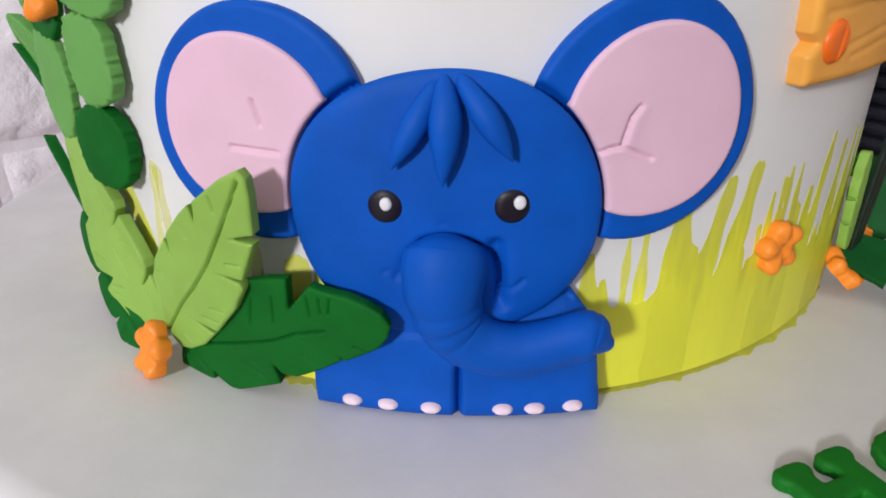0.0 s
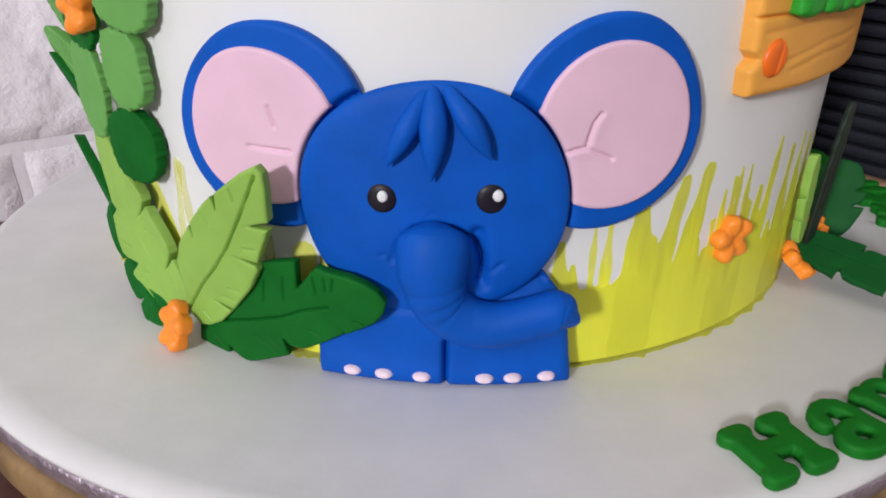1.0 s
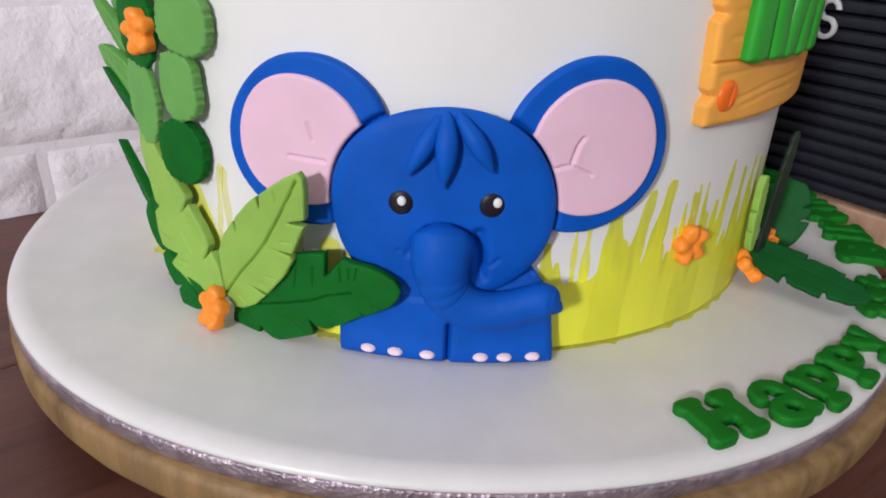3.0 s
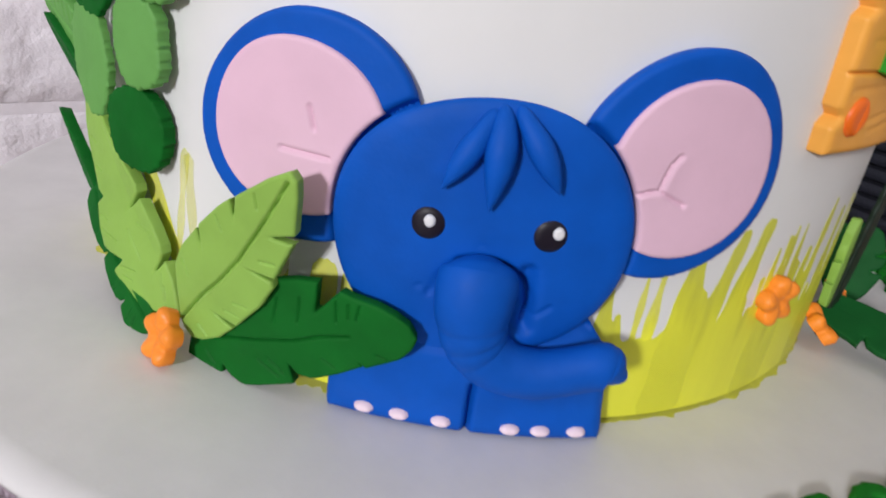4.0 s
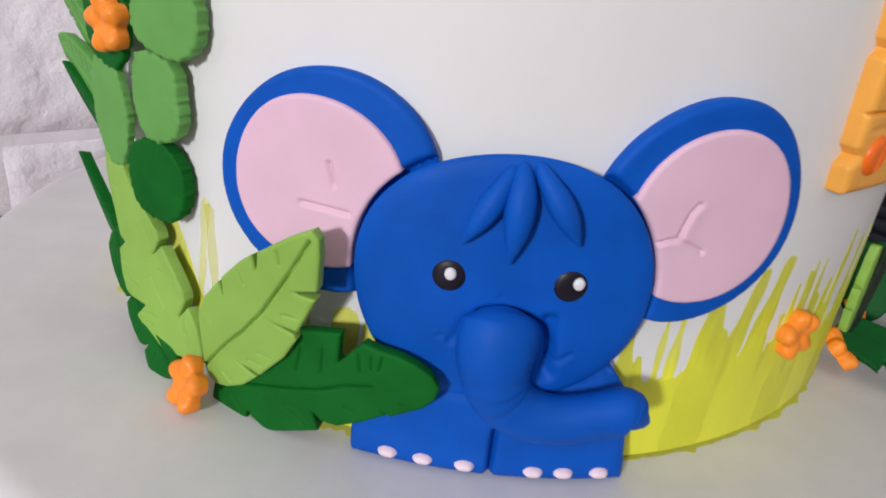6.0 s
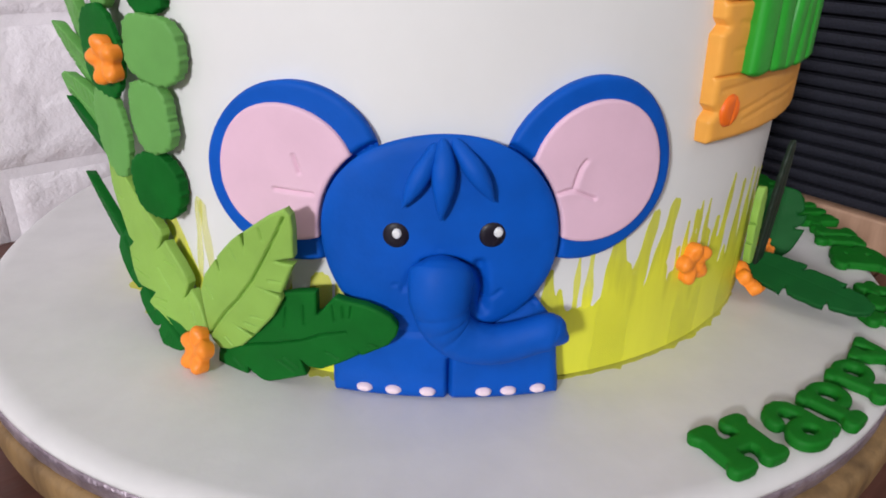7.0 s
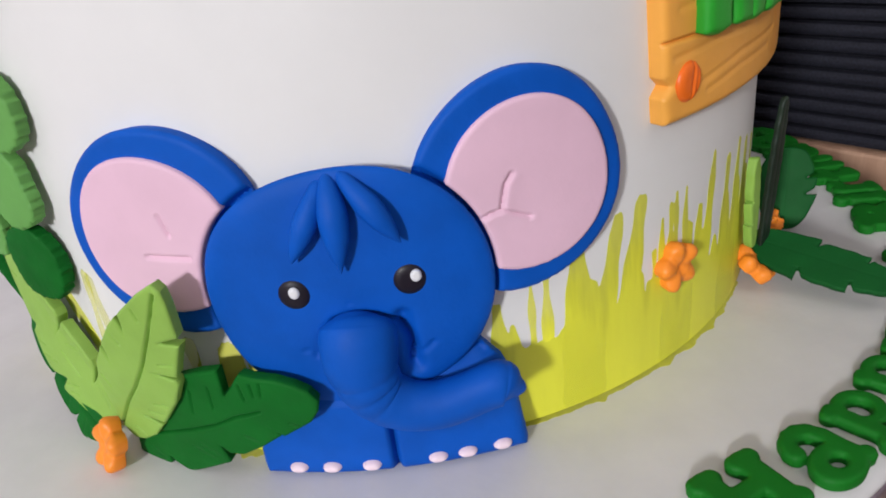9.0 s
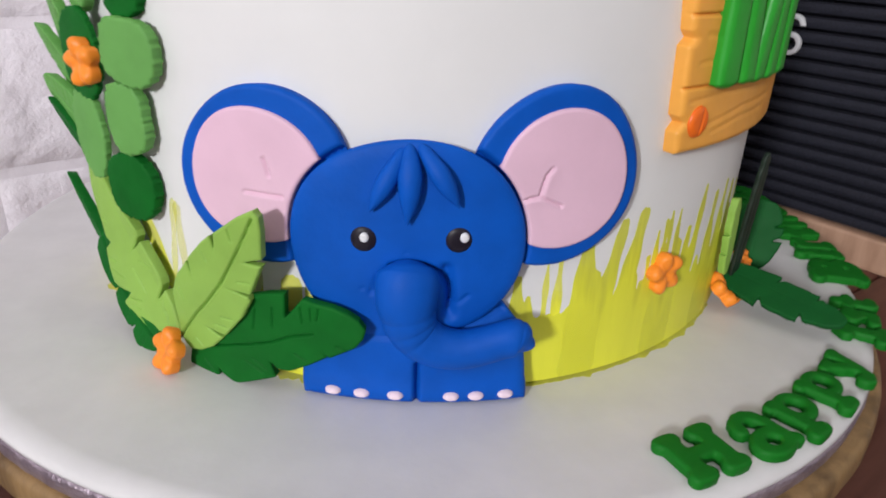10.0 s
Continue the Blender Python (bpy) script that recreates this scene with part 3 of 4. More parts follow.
ear(-36.3, 52.69, (20.5, -0.31, 0.21, 0.25, 0.91, -0.36, -0.02, 0.07, 0.21), -37.28, 53.1, (15.78, 0.1, 0.0, 0.37, 0.3, 0.03, -0.18, -0.11, 0.09), [[(-21.5, 49.6), (-16.7, 49.6)], [(-18.75, 57.8), (-18.2, 54.1)]])
ear(28.14, 55.23, (19.9, 0.02, -0.06, -0.48, 0.12, 0.02, -0.27, 0.09, -0.21), 29.09, 55.26, (15.4, 0.03, -0.03, -0.48, 0.05, 0.02, -0.19, -0.08, -0.05), [[(10.5, 51.0), (12.0, 52.0), (13.0, 52.1)], [(13.0, 52.1), (15.6, 49.8)], [(12.9, 52.2), (13.1, 54.1), (13.5, 56.8), (14.1, 58.4)]])

BODY = [(-26.5, 1.2), (-26.6, 8), (-24, 13), (-13, 24), (8, 27), (16.5, 26), (21, 20), (22.6, 12), (23.8, 1.2)]
cookie("body", lambda p, q: polygon(p, q, BODY) - 1.2, (-29, -0.5, 27, 30), 0.5, on_cake(0, 0), BLUE, elephant, "", high=5.4, edge=3.4, bevel=3.0,
       relief=lambda p, q: groove(p, q, [(-1.0, -1), (-1.0, 11.5)], 2.2, 0.55) + 0.8 * np.exp(-((q - 3) / 3.5) ** 2) - 2.2 * np.clip((q - 17) / 6, 0, 1) + groove(p, q, [(3.5, 23.0), (9, 22.6), (14, 23.6), (18, 25.0)], 1.2, 0.9)
       + 2.0 * np.exp(-(line_gap(p, q, [(-2.2, 22), (-0.5, 17), (4, 14.5), (9, 14), (14, 15.5), (18, 17)]) / 3.6) ** 2))
def face_relief(p, q):
    u, v = HEAD_U + p, HEAD_Z + q
    arc = [(-2.8 + 8.5 * math.sin(a), 28.9 + 8.7 * math.cos(a)) for a in np.linspace(-0.5, 1.9, 12)]
    r = groove(u, v, arc, 2.0, 0.55) + groove(u, v, [(-10.6, 30.5), (-9.4, 33.6), (-6.6, 36.3)], 0.45, 1.0)
    r = r - 1.8 * np.exp(-(line_gap(u, v, [(4.6, 36.0), (5.4, 31.0), (5.6, 25.0)]) / 1.3) ** 2)
    r = r + groove(u, v, [(6.4, 27.4), (7.6, 28.0), (9.2, 29.6)], 0.5, 0.5)
    r = r + groove(u, v, [(-13.2, 30.6), (-12.6, 30.9)], 0.3, 0.4) + groove(u, v, [(-11.3, 30.2), (-11.3, 29.4)], 0.35, 0.45)
    return r


cookie("head", lambda p, q: lobed(p, q, HEAD), (-27, -27, 27, 27), 0.42, on_cake(HEAD_U / ARC, HEAD_Z), BLUE, elephant, "", high=5.0, edge=4.0, bevel=3.4, dome=0.6, reach=16, base=2.2, under=2.4, relief=face_relief)


def wrinkle(s):
    k = 0.0
    for c, w in ((0.335, 0.012), (0.39, 0.010), (0.435, 0.012), (0.80, 0.010)):
        k += math.exp(-((s - c) / w) ** 2)
    return 1 - 0.035 * k


loft("trunk", [(-3.3, 36.0, 4.2, 0.6), (-3.3, 35.8, 4.6, 5.0), (-3.3, 35.0, 5.2, 6.7), (-3.4, 33.4, 6.1, 7.1), (-3.5, 31.2, 6.8, 7.0), (-3.5, 28.8, 7.2, 6.8), (-3.1, 26.0, 7.4, 6.3), (-2.4, 23.0, 7.3, 5.9), (-0.4, 20.0, 7.1, 5.5), (3.4, 17.9, 7.5, 5.0), (8.2, 17.6, 8.2, 4.7),
               (12.4, 18.8, 8.9, 4.5), (15.8, 20.2, 9.5, 4.4), (18.1, 21.0, 9.9, 4.5), (19.3, 21.1, 10.1, 4.4), (20.2, 20.8, 10.3, 3.8), (21.4, 20.0, 10.6, 2.4), (22.6, 19.4, 10.8, 1.2), (23.1, 19.2, 10.8, 0.3)], BLUE, elephant, around=40, per=16, squash=0.88, ripple=wrinkle)
for deg, z, hd, hz in ((-6.9, 42.7, 0.25, 0.65), (3.7, 43.3, 1.1, 0.85)):
    eye = cookie("eye", lambda p, q: ellipse(p, q, 3.05, 3.25), (-4, -4, 4, 4), 0.25, on_cake(deg, z), BLACK, elephant, "glossy black eye", high=5.8, edge=5.0, bevel=1.6, base=4.0, dome=0.4, reach=3)
    cookie("eye_glint", lambda p, q: ellipse(p, q, 0.95, 1.15), (-2, -2, 2, 2), 0.16, on_cake(deg + hd / ARC, z + hz), LETTER_WHITE, eye, "small white dot", high=6.7, edge=6.2, bevel=0.7, base=5.0)
for tip, mid, root, wide in (((-11.2, 49.7), (-7.9, 56.4), (-4.6, 63.0), 2.1), ((-3.7, 47.1), (-3.3, 56.6), (-3.7, 63.8), 2.6), ((6.4, 51.4), (2.7, 57.8), (-1.6, 63.8), 2.2)):
    at = lambda s: tuple((1 - s) ** 2 * r + 2 * s * (1 - s) * (2 * m - 0.5 * r - 0.5 * t) + s * s * t for r, m, t in zip(root, mid, tip))
    loft("hair_lock", [(*at(0), 4.1, 0.5), (*at(0.08), 4.8, 1.3), (*at(0.25), 6.0, 0.8 * wide), (*at(0.45), 6.8, wide), (*at(0.65), 7.3, 0.88 * wide), (*at(0.82), 7.5, 0.55 * wide), (*at(0.94), 7.5, 0.22 * wide), (*tip, 7.4, 0.1)], BLUE, elephant, around=20, per=6, squash=0.95)
for deg in (-10.8, -7.25, -3.1, 3.7, 6.75, 10.45):
    cookie("toenail", lambda p, q: ellipse(p, q, 1.95, 1.3), (-3, -2, 3, 2), 0.22, on_cake(deg, 3.1), NAIL, elephant, "pale pink oval", high=6.9, edge=5.6, bevel=1.1, base=3.5, dome=0.4, reach=1.3)

# ---- leaves and flowers climbing the cake, beside the elephant ----
R, L = -1, 1


def leaf_between(d0, z0, d1, z1, h0, h1, mat, label, width, cuts=(), seed=0, **more):
    du, dz = (d1 - d0) * ARC, z1 - z0
    length = math.hypot(du, dz)
    place = on_cake(d0, z0, math.degrees(math.atan2(dz, du)), lambda p, q: h0 + (h1 - h0) * p / length)
    return sugar_leaf(place, mat, label, length, width, cuts, seed, **more)


def drawn_leaf(d0, z0, d1, z1, h0, rise, tilt, mat, label, edge, spine, veins, high=2.4, flat=-9.0):
    """A broad leaf cut along its own outline, with pressed veins; p runs from the stalk to the tip."""
    du, dz = (d1 - d0) * ARC, z1 - z0
    place = on_cake(d0, z0, math.degrees(math.atan2(dz, du)), lambda p, q: h0 + rise * p + tilt * np.clip(q, flat, 15.0))

    def relief(p, q):
        r = groove(p, q, spine, 1.0, 0.26)
        for v in veins:
            r = r + groove(p, q, v, 0.45, 0.2)
        return r
    xs, ys = [p for p, q in edge], [q for p, q in edge]
    ob = cookie("sugar_leaf", lambda p, q: polygon(p, q, edge) - 0.12, (min(xs) - 1, min(ys) - 1, max(xs) + 1, max(ys) + 1), 0.24, place, mat, None, "", high=high, edge=high - 0.5, bevel=0.7, base=-0.3, relief=relief, under=0.3)
    return tagged(ob, label, "leaf", "banana leaves on the cake")


drawn_leaf(-30.8, 7.2, -5.8, 23.2, 4.4, 0.066, 0.0, DARK, "dark green notched banana leaf lying across the elephant's leg",
           [(-3.9, -4.7), (-5.5, -7.5), (-4.5, -9.2), (-1.4, -10.1), (2.4, -10.8), (3.8, -10.7), (5.4, -7.0), (6.2, -8.8), (9.0, -11.4), (13.0, -11.0), (21.7, -9.8), (21.8, -5.1), (23.2, -7.6), (26.1, -8.4), (31.3, -7.3), (36.4, -5.7),
            (35.0, -2.9), (37.1, -6.0), (43.6, -4.3), (46.0, -2.5), (47.3, -0.5), (46.7, 2.0), (44.9, 4.2), (42.4, 6.2), (38.6, 8.0), (36.7, 9.3), (30.5, 5.0), (33.0, 11.2), (28.3, 11.7), (20.3, 11.5), (9.7, 6.7), (-0.1, 1.0)],
           [(3.0, -1.3), (9.6, -0.9), (18.2, -0.8), (25.0, -0.5), (30.1, 0.5), (35.7, 0.5)],
           [((1.7, -4.7), (3.4, -7.7)), ((15.1, -4.8), (18.9, -8.6)), ((17.8, -4.5), (20.4, -7.8)), ((29.3, -3.9), (31.4, -6.1)), ((34.4, 3.5), (35.4, 7.6)), ((36.7, 4.0), (37.5, 6.8)), ((38.0, 3.7), (39.4, 6.5)), ((39.8, -3.3), (41.3, -4.5)), ((21.4, 3.2), (24.0, 8.2)), ((26.7, 3.2), (28.7, 8.3))])
drawn_leaf(-29.4, 10.2, -17.0, 49.4, 6.0, 0.105, 0.0, LIME, "lime green notched banana leaf standing beside the elephant",
           [(-4.9, 2.3), (-3.7, 3.9), (3.2, 7.7), (7.6, 10.0), (13.1, 10.4), (20.0, 9.3), (16.5, 6.1), (21.2, 9.2), (28.1, 7.8), (31.6, 6.7), (28.1, 4.0), (32.9, 6.1), (40.7, 3.2), (44.5, 1.2), (43.8, -0.5),
            (41.2, -2.1), (34.9, -5.1), (30.8, -1.7), (33.1, -5.8), (27.0, -6.4), (24.5, -6.7), (21.8, -2.0), (23.3, -6.6), (22.6, -7.5), (16.7, -7.7), (8.3, -6.4), (6.1, -0.8), (6.8, -6.1), (1.7, -4.9), (-2.9, -2.5), (-5.3, -0.2)],
           [(-3.5, 3.6), (7.7, 2.1), (14.1, 0.8), (22.0, -0.1), (30.0, -0.1), (36.6, 0.1), (42.6, 0.5)],
           [((9.4, -3.1), (10.8, -5.9)), ((12.7, -3.7), (14.3, -6.1)), ((0.0, -0.2), (-0.5, -2.8)), ((25.5, -3.2), (27.1, -5.4)), ((34.3, 2.0), (36.4, 3.6)), ((24.7, 5.0), (26.3, 7.2)), ((8.6, 6.4), (10.6, 8.9))])
drawn_leaf(-33.0, 8.6, -55.8, 45.2, 2.4, 0.0, 0.2, LIME, "long lime green banana leaf leaning outwards on the cake",
           [(-0.1, 3.6), (0.8, 2.9), (3.6, 1.3), (6.7, -0.2), (11.0, -1.0), (10.5, 4.3), (12.6, -1.4), (14.0, -2.4), (17.8, -3.2), (24.7, -3.4), (25.3, 2.8), (26.2, -3.6), (27.6, -4.6), (30.9, -4.0), (39.9, -1.6), (50.3, 0.4), (56.4, 3.2), (56.6, 5.1),
            (50.7, 8.1), (45.4, 9.1), (40.2, 9.5), (34.7, 10.6), (32.4, 9.6), (32.5, 12.9), (27.1, 15.7), (23.8, 16.9), (21.1, 14.6), (17.6, 11.2), (17.4, 16.4), (10.4, 15.1), (7.2, 13.8), (5.2, 10.2)],
           [(1.0, 5.0), (2.0, 5.1)],
           [((24.2, 12.5), (26.8, 14.4)), ((27.1, 11.0), (29.6, 12.9)), ((21.8, 10.5), (24.8, 13.1)), ((13.7, 9.0), (16.7, 12.5)), ((12.4, 11.1), (14.7, 13.1)), ((14.6, 5.5), (21.8, 5.2)), ((7.0, 3.6), (9.7, 1.6)), ((4.4, 4.5), (7.0, 2.8)), ((37.1, 6.7), (39.3, 8.3)), ((17.7, -1.2), (21.4, 1.4)), ((43.4, 5.2), (46.0, 6.8))], flat=0.0)


def pad(deg, z, a, b, turn, mat, label, h0=0.0, n=2.5, high=3.4, tilt=0.18, category="leaf"):
    """A thick oval leaf with a rough cut rim."""
    rough = lambda p, q: 0.14 * np.sin(19 * np.arctan2(q, p) + deg) + 0.12 * np.sin(31 * np.arctan2(q, p) + z) + 0.14 * np.sin(5 * np.arctan2(q, p) + 2 * deg)
    ob = cookie("oval_leaf", lambda p, q: ellipse(p, q, a, b, n) + rough(p, q), (-a - 1, -b - 1, a + 1, b + 1), 0.42, on_cake(deg, z, turn, lambda p, q: h0 - tilt * p), mat, None, "", high=high, edge=high - 0.3, bevel=0.4, base=0.6, dome=0.1, reach=5, under=0.3)
    return tagged(ob, label, category, "oval leaves up the cake's side")


pad(-41.9, 42.4, 8.3, 8.5, 6, DARK, "thick dark green oval fondant leaf on the cake", h0=1.6, n=2.3)
pad(-40.3, 60.0, 6.1, 8.5, 4, MID, "thick mid green squarish fondant leaf on the cake", h0=2.0, n=2.8)
pad(-38.2, 75.8, 8.0, 7.6, -6, MID, "thick mid green rounded fondant leaf on the cake", h0=1.8, n=2.8)
pad(-39.6, 91.0, 6.0, 8.2, 4, DARK, "thick dark green oval leaf high on the cake")
pad(-35.0, 100.0, 6.0, 7.0, 0, MID, "mid green oval leaf near the cake's top")
pad(-50.6, 72.5, 8.6, 11.1, 12, DARK, "dark green oval leaf behind an orange flower", h0=4.2, n=2.2, high=2.2)
pad(-50.4, 53.2, 6.8, 11.8, 11, MID, "slender mid green oval leaf on the cake", h0=4.6, n=2.0, high=2.4)
leaf_between(-53.0, 50.0, -64.4, 62.6, 1.5, 10.2, MID, "pointed mid green leaf curling off the cake", 6.2, (), 11)
leaf_between(-58.0, 40.0, -63.0, 57.5, 1.5, 10.0, DARK, "narrow dark green leaf curling off the cake", 5.4, (), 12)
leaf_between(-56.0, 60.0, -64.8, 76.5, 2.0, 10.0, MID, "narrow mid green leaf curling off the cake", 4.6, (), 13)
leaf_between(-57.5, 60.0, -62.5, 96.0, 2.0, 8.0, MID, "long mid green leaf pointing up the cake", 9.5, (), 14)
leaf_between(-51.0, 82.0, -56.0, 108.0, 1.5, 4.0, MID, "mid green pointed leaf high on the cake", 9.5, (), 15)
leaf_between(-58.0, 13.0, -65.2, 34.5, 2.0, 9.0, DARK, "narrow dark green leaf behind the lime leaf", 5.4, (), 16)
drawn_leaf(-36.5, 3.0, -65.0, 24.0, 5.8, -0.03, 0.55, DARK, "dark green notched leaf standing on the board under the lime leaf",
           [(0.9, 1.2), (0.7, 3.0), (1.9, 4.6), (4.6, 5.6), (6.8, 5.8), (8.6, 5.3), (10.2, 4.6), (10.5, 2.6), (11.2, 4.1), (12.6, 4.6), (15.9, 4.4), (19.9, 3.8), (22.6, 2.9), (22.9, 1.2), (23.8, 2.4), (27.6, 3.0), (31.8, 3.1), (36.2, 2.9), (40.2, 2.6),
            (42.2, 1.0), (42.4, -2.0), (38.0, -5.0), (24.0, -4.6), (12.0, -3.0), (4.0, -0.8)], [(3.0, 1.6), (20.0, 0.0), (40.0, -1.0)], [((5.6, 3.0), (4.8, 5.0)), ((7.6, 2.6), (7.0, 4.8)), ((15.0, 2.0), (14.4, 3.8)), ((30.0, 0.8), (29.6, 2.6))], high=1.6)


def flower(place, label, size=5.2):
    rp = size * 0.60
    petals = [(rp * math.sin(2 * math.pi * k / 5), rp * math.cos(2 * math.pi * k / 5)) for k in range(5)]

    def shape(p, q):
        f = np.hypot(p, q) - size * 0.42
        for x, y in petals:
            f = blend(f, np.hypot(p - x, q - y) - size * 0.385, 0.9)
        return f

    def relief(p, q):
        a = np.arctan2(p, q)
        r = np.hypot(p, q) / size
        return -1.0 * np.exp(-(r / 0.26) ** 2) + 0.42 * np.cos(5 * a) * np.clip(r * 2 - 0.3, 0, 1)
    ob = cookie("sugar_flower", shape, (-size - 1, -size - 1, size + 1, size + 1), 0.3, place, ORANGE, None, "", high=3.2, edge=1.9, bevel=1.7, relief=relief, under=0.4)
    return tagged(ob, label, "flower", "orange sugar flowers")


a, b = radians(-32.6), radians(-47)
flower(on_plane((0.1152 * math.sin(a), -0.1152 * math.cos(a), 0.0050), (math.cos(b), math.sin(b), 0.12), (-0.35 * math.sin(b), 0.35 * math.cos(b), 1.0)), "orange five-petal sugar flower at the leaves' foot", 6.3)
flower(on_cake(-47.3, 71.4, 14, lambda p, q: 5.9 - 0.10 * p), "orange five-petal sugar flower among the oval leaves", 6.2)
flower(on_cake(35.4, 25.6, 10), "orange five-petal sugar flower on the painted grass", 5.9)

# ---- the sign on the cake ----
sign = thing("fondant_sign", "amber fondant plank sign with green lettering on the cake", "sign")
S0, S1 = 57.8, 66 * ARC
SIGN = [(S0 + 0.3, 58.9), (S1, 59.6), (S1, 110), (S0 - 1.4, 110), (S0 - 1.7, 92), (S0 - 0.9, 86.2), (S0 + 0.9, 84.2), (S0 - 1.1, 82.4), (S0 - 0.1, 67.6), (S0 + 1.9, 65.7), (S0 - 0.1, 63.4)]
boards = [[(S0 - 2, 73.6), (S0 + 12, 73.7), (S1 + 3, 74.0)], [(S0 - 2, 89.3), (S0 + 24, 89.5), (S1 + 3, 89.4)]]
grain = [[(S0 + 2, 70.5), (S0 + 16, 71.6), (S0 + 40, 70.8)], [(S0 + 9, 64.5), (S0 + 24, 67.0), (S0 + 44, 67.4)], [(S0 + 12, 62.6), (S0 + 24, 64.4), (S0 + 40, 64.6)], [(S0 + 3, 79), (S0 + 16, 80)], [(S0 + 4, 85), (S0 + 18, 84.4)], [(S0 + 3, 94.5), (S0 + 15, 95)]]


def sign_relief(p, q):
    r = 0.0
    for line in boards:
        r = r + groove(p, q, line, 1.0, 0.3)
    for line in grain:
        r = r + groove(p, q, line, 0.22, 0.6)
    return r


cookie("panel", lambda p, q: polygon(p, q, SIGN) - 0.5, (S0 - 3, 57, S1 + 2, 111.5), 0.36, on_cake(0, 0), AMBER, sign, "", high=3.8, edge=2.6, bevel=1.6, relief=sign_relief)
cookie("stud", lambda p, q: ellipse(p, q, 3.3, 3.8), (-5, -5, 5, 5), 0.25, on_cake(34.5, 65.7, -10), RUST, sign, "deep orange grooved stud", high=4.8, edge=3.7, bevel=1.6, base=2.5,
       relief=lambda p, q: groove(p, q, [(0.7, -4), (0.5, 4)], 0.5, 0.4) + groove(p, q, [(2.0, -3), (1.7, 3)], 0.35, 0.35))


# raised green bars that stand for the lettering: foot, head and half width
for u0, z0, u1, z1, w in ((68.6, 75.4, 67.8, 103.0, 3.9), (77.2, 75.6, 73.6, 103.0, 3.1), (81.8, 75.4, 86.4, 103.0, 3.1), (89.8, 75.4, 89.4, 103.0, 3.3), (97.4, 75.6, 97.0, 103.0, 3.5)):
    cookie("raised_bar", lambda p, q: np.maximum(capsule(p, q, u0, z0 - 3, u1, z1, w, w * 0.86), z0 - 2.4 - q + 0.06 * (p - u0) ** 2), (u0 - 12, 72, u0 + 12, 109), 0.4, on_cake(0, 0), BRIGHT, sign, "raised bright green bar", high=6.5, edge=5.2, bevel=1.5, base=2.4, dome=0.3, reach=3.0, under=0.5)

# ---- leaves and flowers on the board beside the sign ----
def board_leaf(x0, y0, z0, x1, y1, z1, mat, label, width, cuts, seed, tilt=0.0, high=2.2, **more):
    a, b = Vector((x0, y0, z0)), Vector((x1, y1, z1))
    run = b - a
    side = Vector((0, 0, 1)).cross(run).normalized()
    up = run.normalized().cross(side) * -1
    q = side * math.cos(radians(tilt)) + Vector((0, 0, 1)) * math.sin(radians(tilt))
    return sugar_leaf(on_plane(a, run, q), mat, label, run.length * 1000, width, cuts, seed, group="leaves on the cake board", high=high, base=0.2, **more)


board_leaf(0.0945, -0.0500, 0.0085, 0.1195, -0.0780, 0.0058, SHADE_GREEN, "dark green notched banana leaf lying on the board", 6.9, [(0.42, L, 0.35, 0.5, 0.3), (0.38, R, 0.35, 0.4, 0.3), (0.70, R, 0.35, 0.4, 0.3), (0.74, L, 0.3, 0.5, 0.3)], 21, 28, veined=False, base_k=0.22, tip=0.4, wide_l=0.78)
sugar_leaf(on_plane((0.1122, -0.0312, 0.0010), (0.0035, 0.0065, 0.0215), (-0.88, 0.48, 0.0)), SHADE_GREEN, "broad dark green leaf standing beside the cake", 24.0, 7.6, [(0.45, R, 0.3, 0.4, 0.3), (0.65, R, 0.3, 0.4, 0.3)], 22, group="leaves on the cake board", high=2.0, base=0.2, veined=False, base_k=0.4, tip=0.35)
sugar_leaf(on_plane((0.0950, -0.0525, 0.0002), (0.0030, 0.0004, 0.0485), (-0.8, -0.6, 0.0)), DEEP, "narrow blackish green blade leaf standing beside the cake", 48.5, 2.4, (), 23, group="leaves on the cake board", high=1.6, base=0.2, veined=False, tip=0.35)
sugar_leaf(on_plane((0.0893, -0.0582, 0.0122), (-0.0016, -0.0020, 0.0250), (-0.7, -0.7, 0.0)), LIME, "lime green blade leaf standing against the cake", 25.2, 2.4, [(0.55, L, 0.3, 0.3, 0.3), (0.3, L, 0.25, 0.3, 0.3)], 24, group="leaves on the cake board", high=2.2, base=0.0, veined=False, base_k=0.3, tip=0.28)
flower(on_plane((0.0915, -0.0578, 0.0052), (0.6, 0.8, -0.25), (-0.65, 0.25, 0.60)), "orange five-petal sugar flower leaning at the cake's foot", 6.2)
flower(on_plane((0.1052, -0.0366, 0.0066), (0.5, 0.87, 0), (-0.6, 0.3, 0.9)), "orange sugar flower tucked behind a leaf on the board", 3.8)

# ---- the lettering on the board ----


def ring(p, q, x, y, a, b, w):
    return np.abs(ellipse(p - x, q - y, a, b)) - w


def strokes(p, q, lines, k=0.5):
    f = None
    for x0, y0, x1, y1, r in lines:
        g = capsule(p, q, x0, y0, x1, y1, r)
        f = g if f is None else blend(f, g, k)
    return f


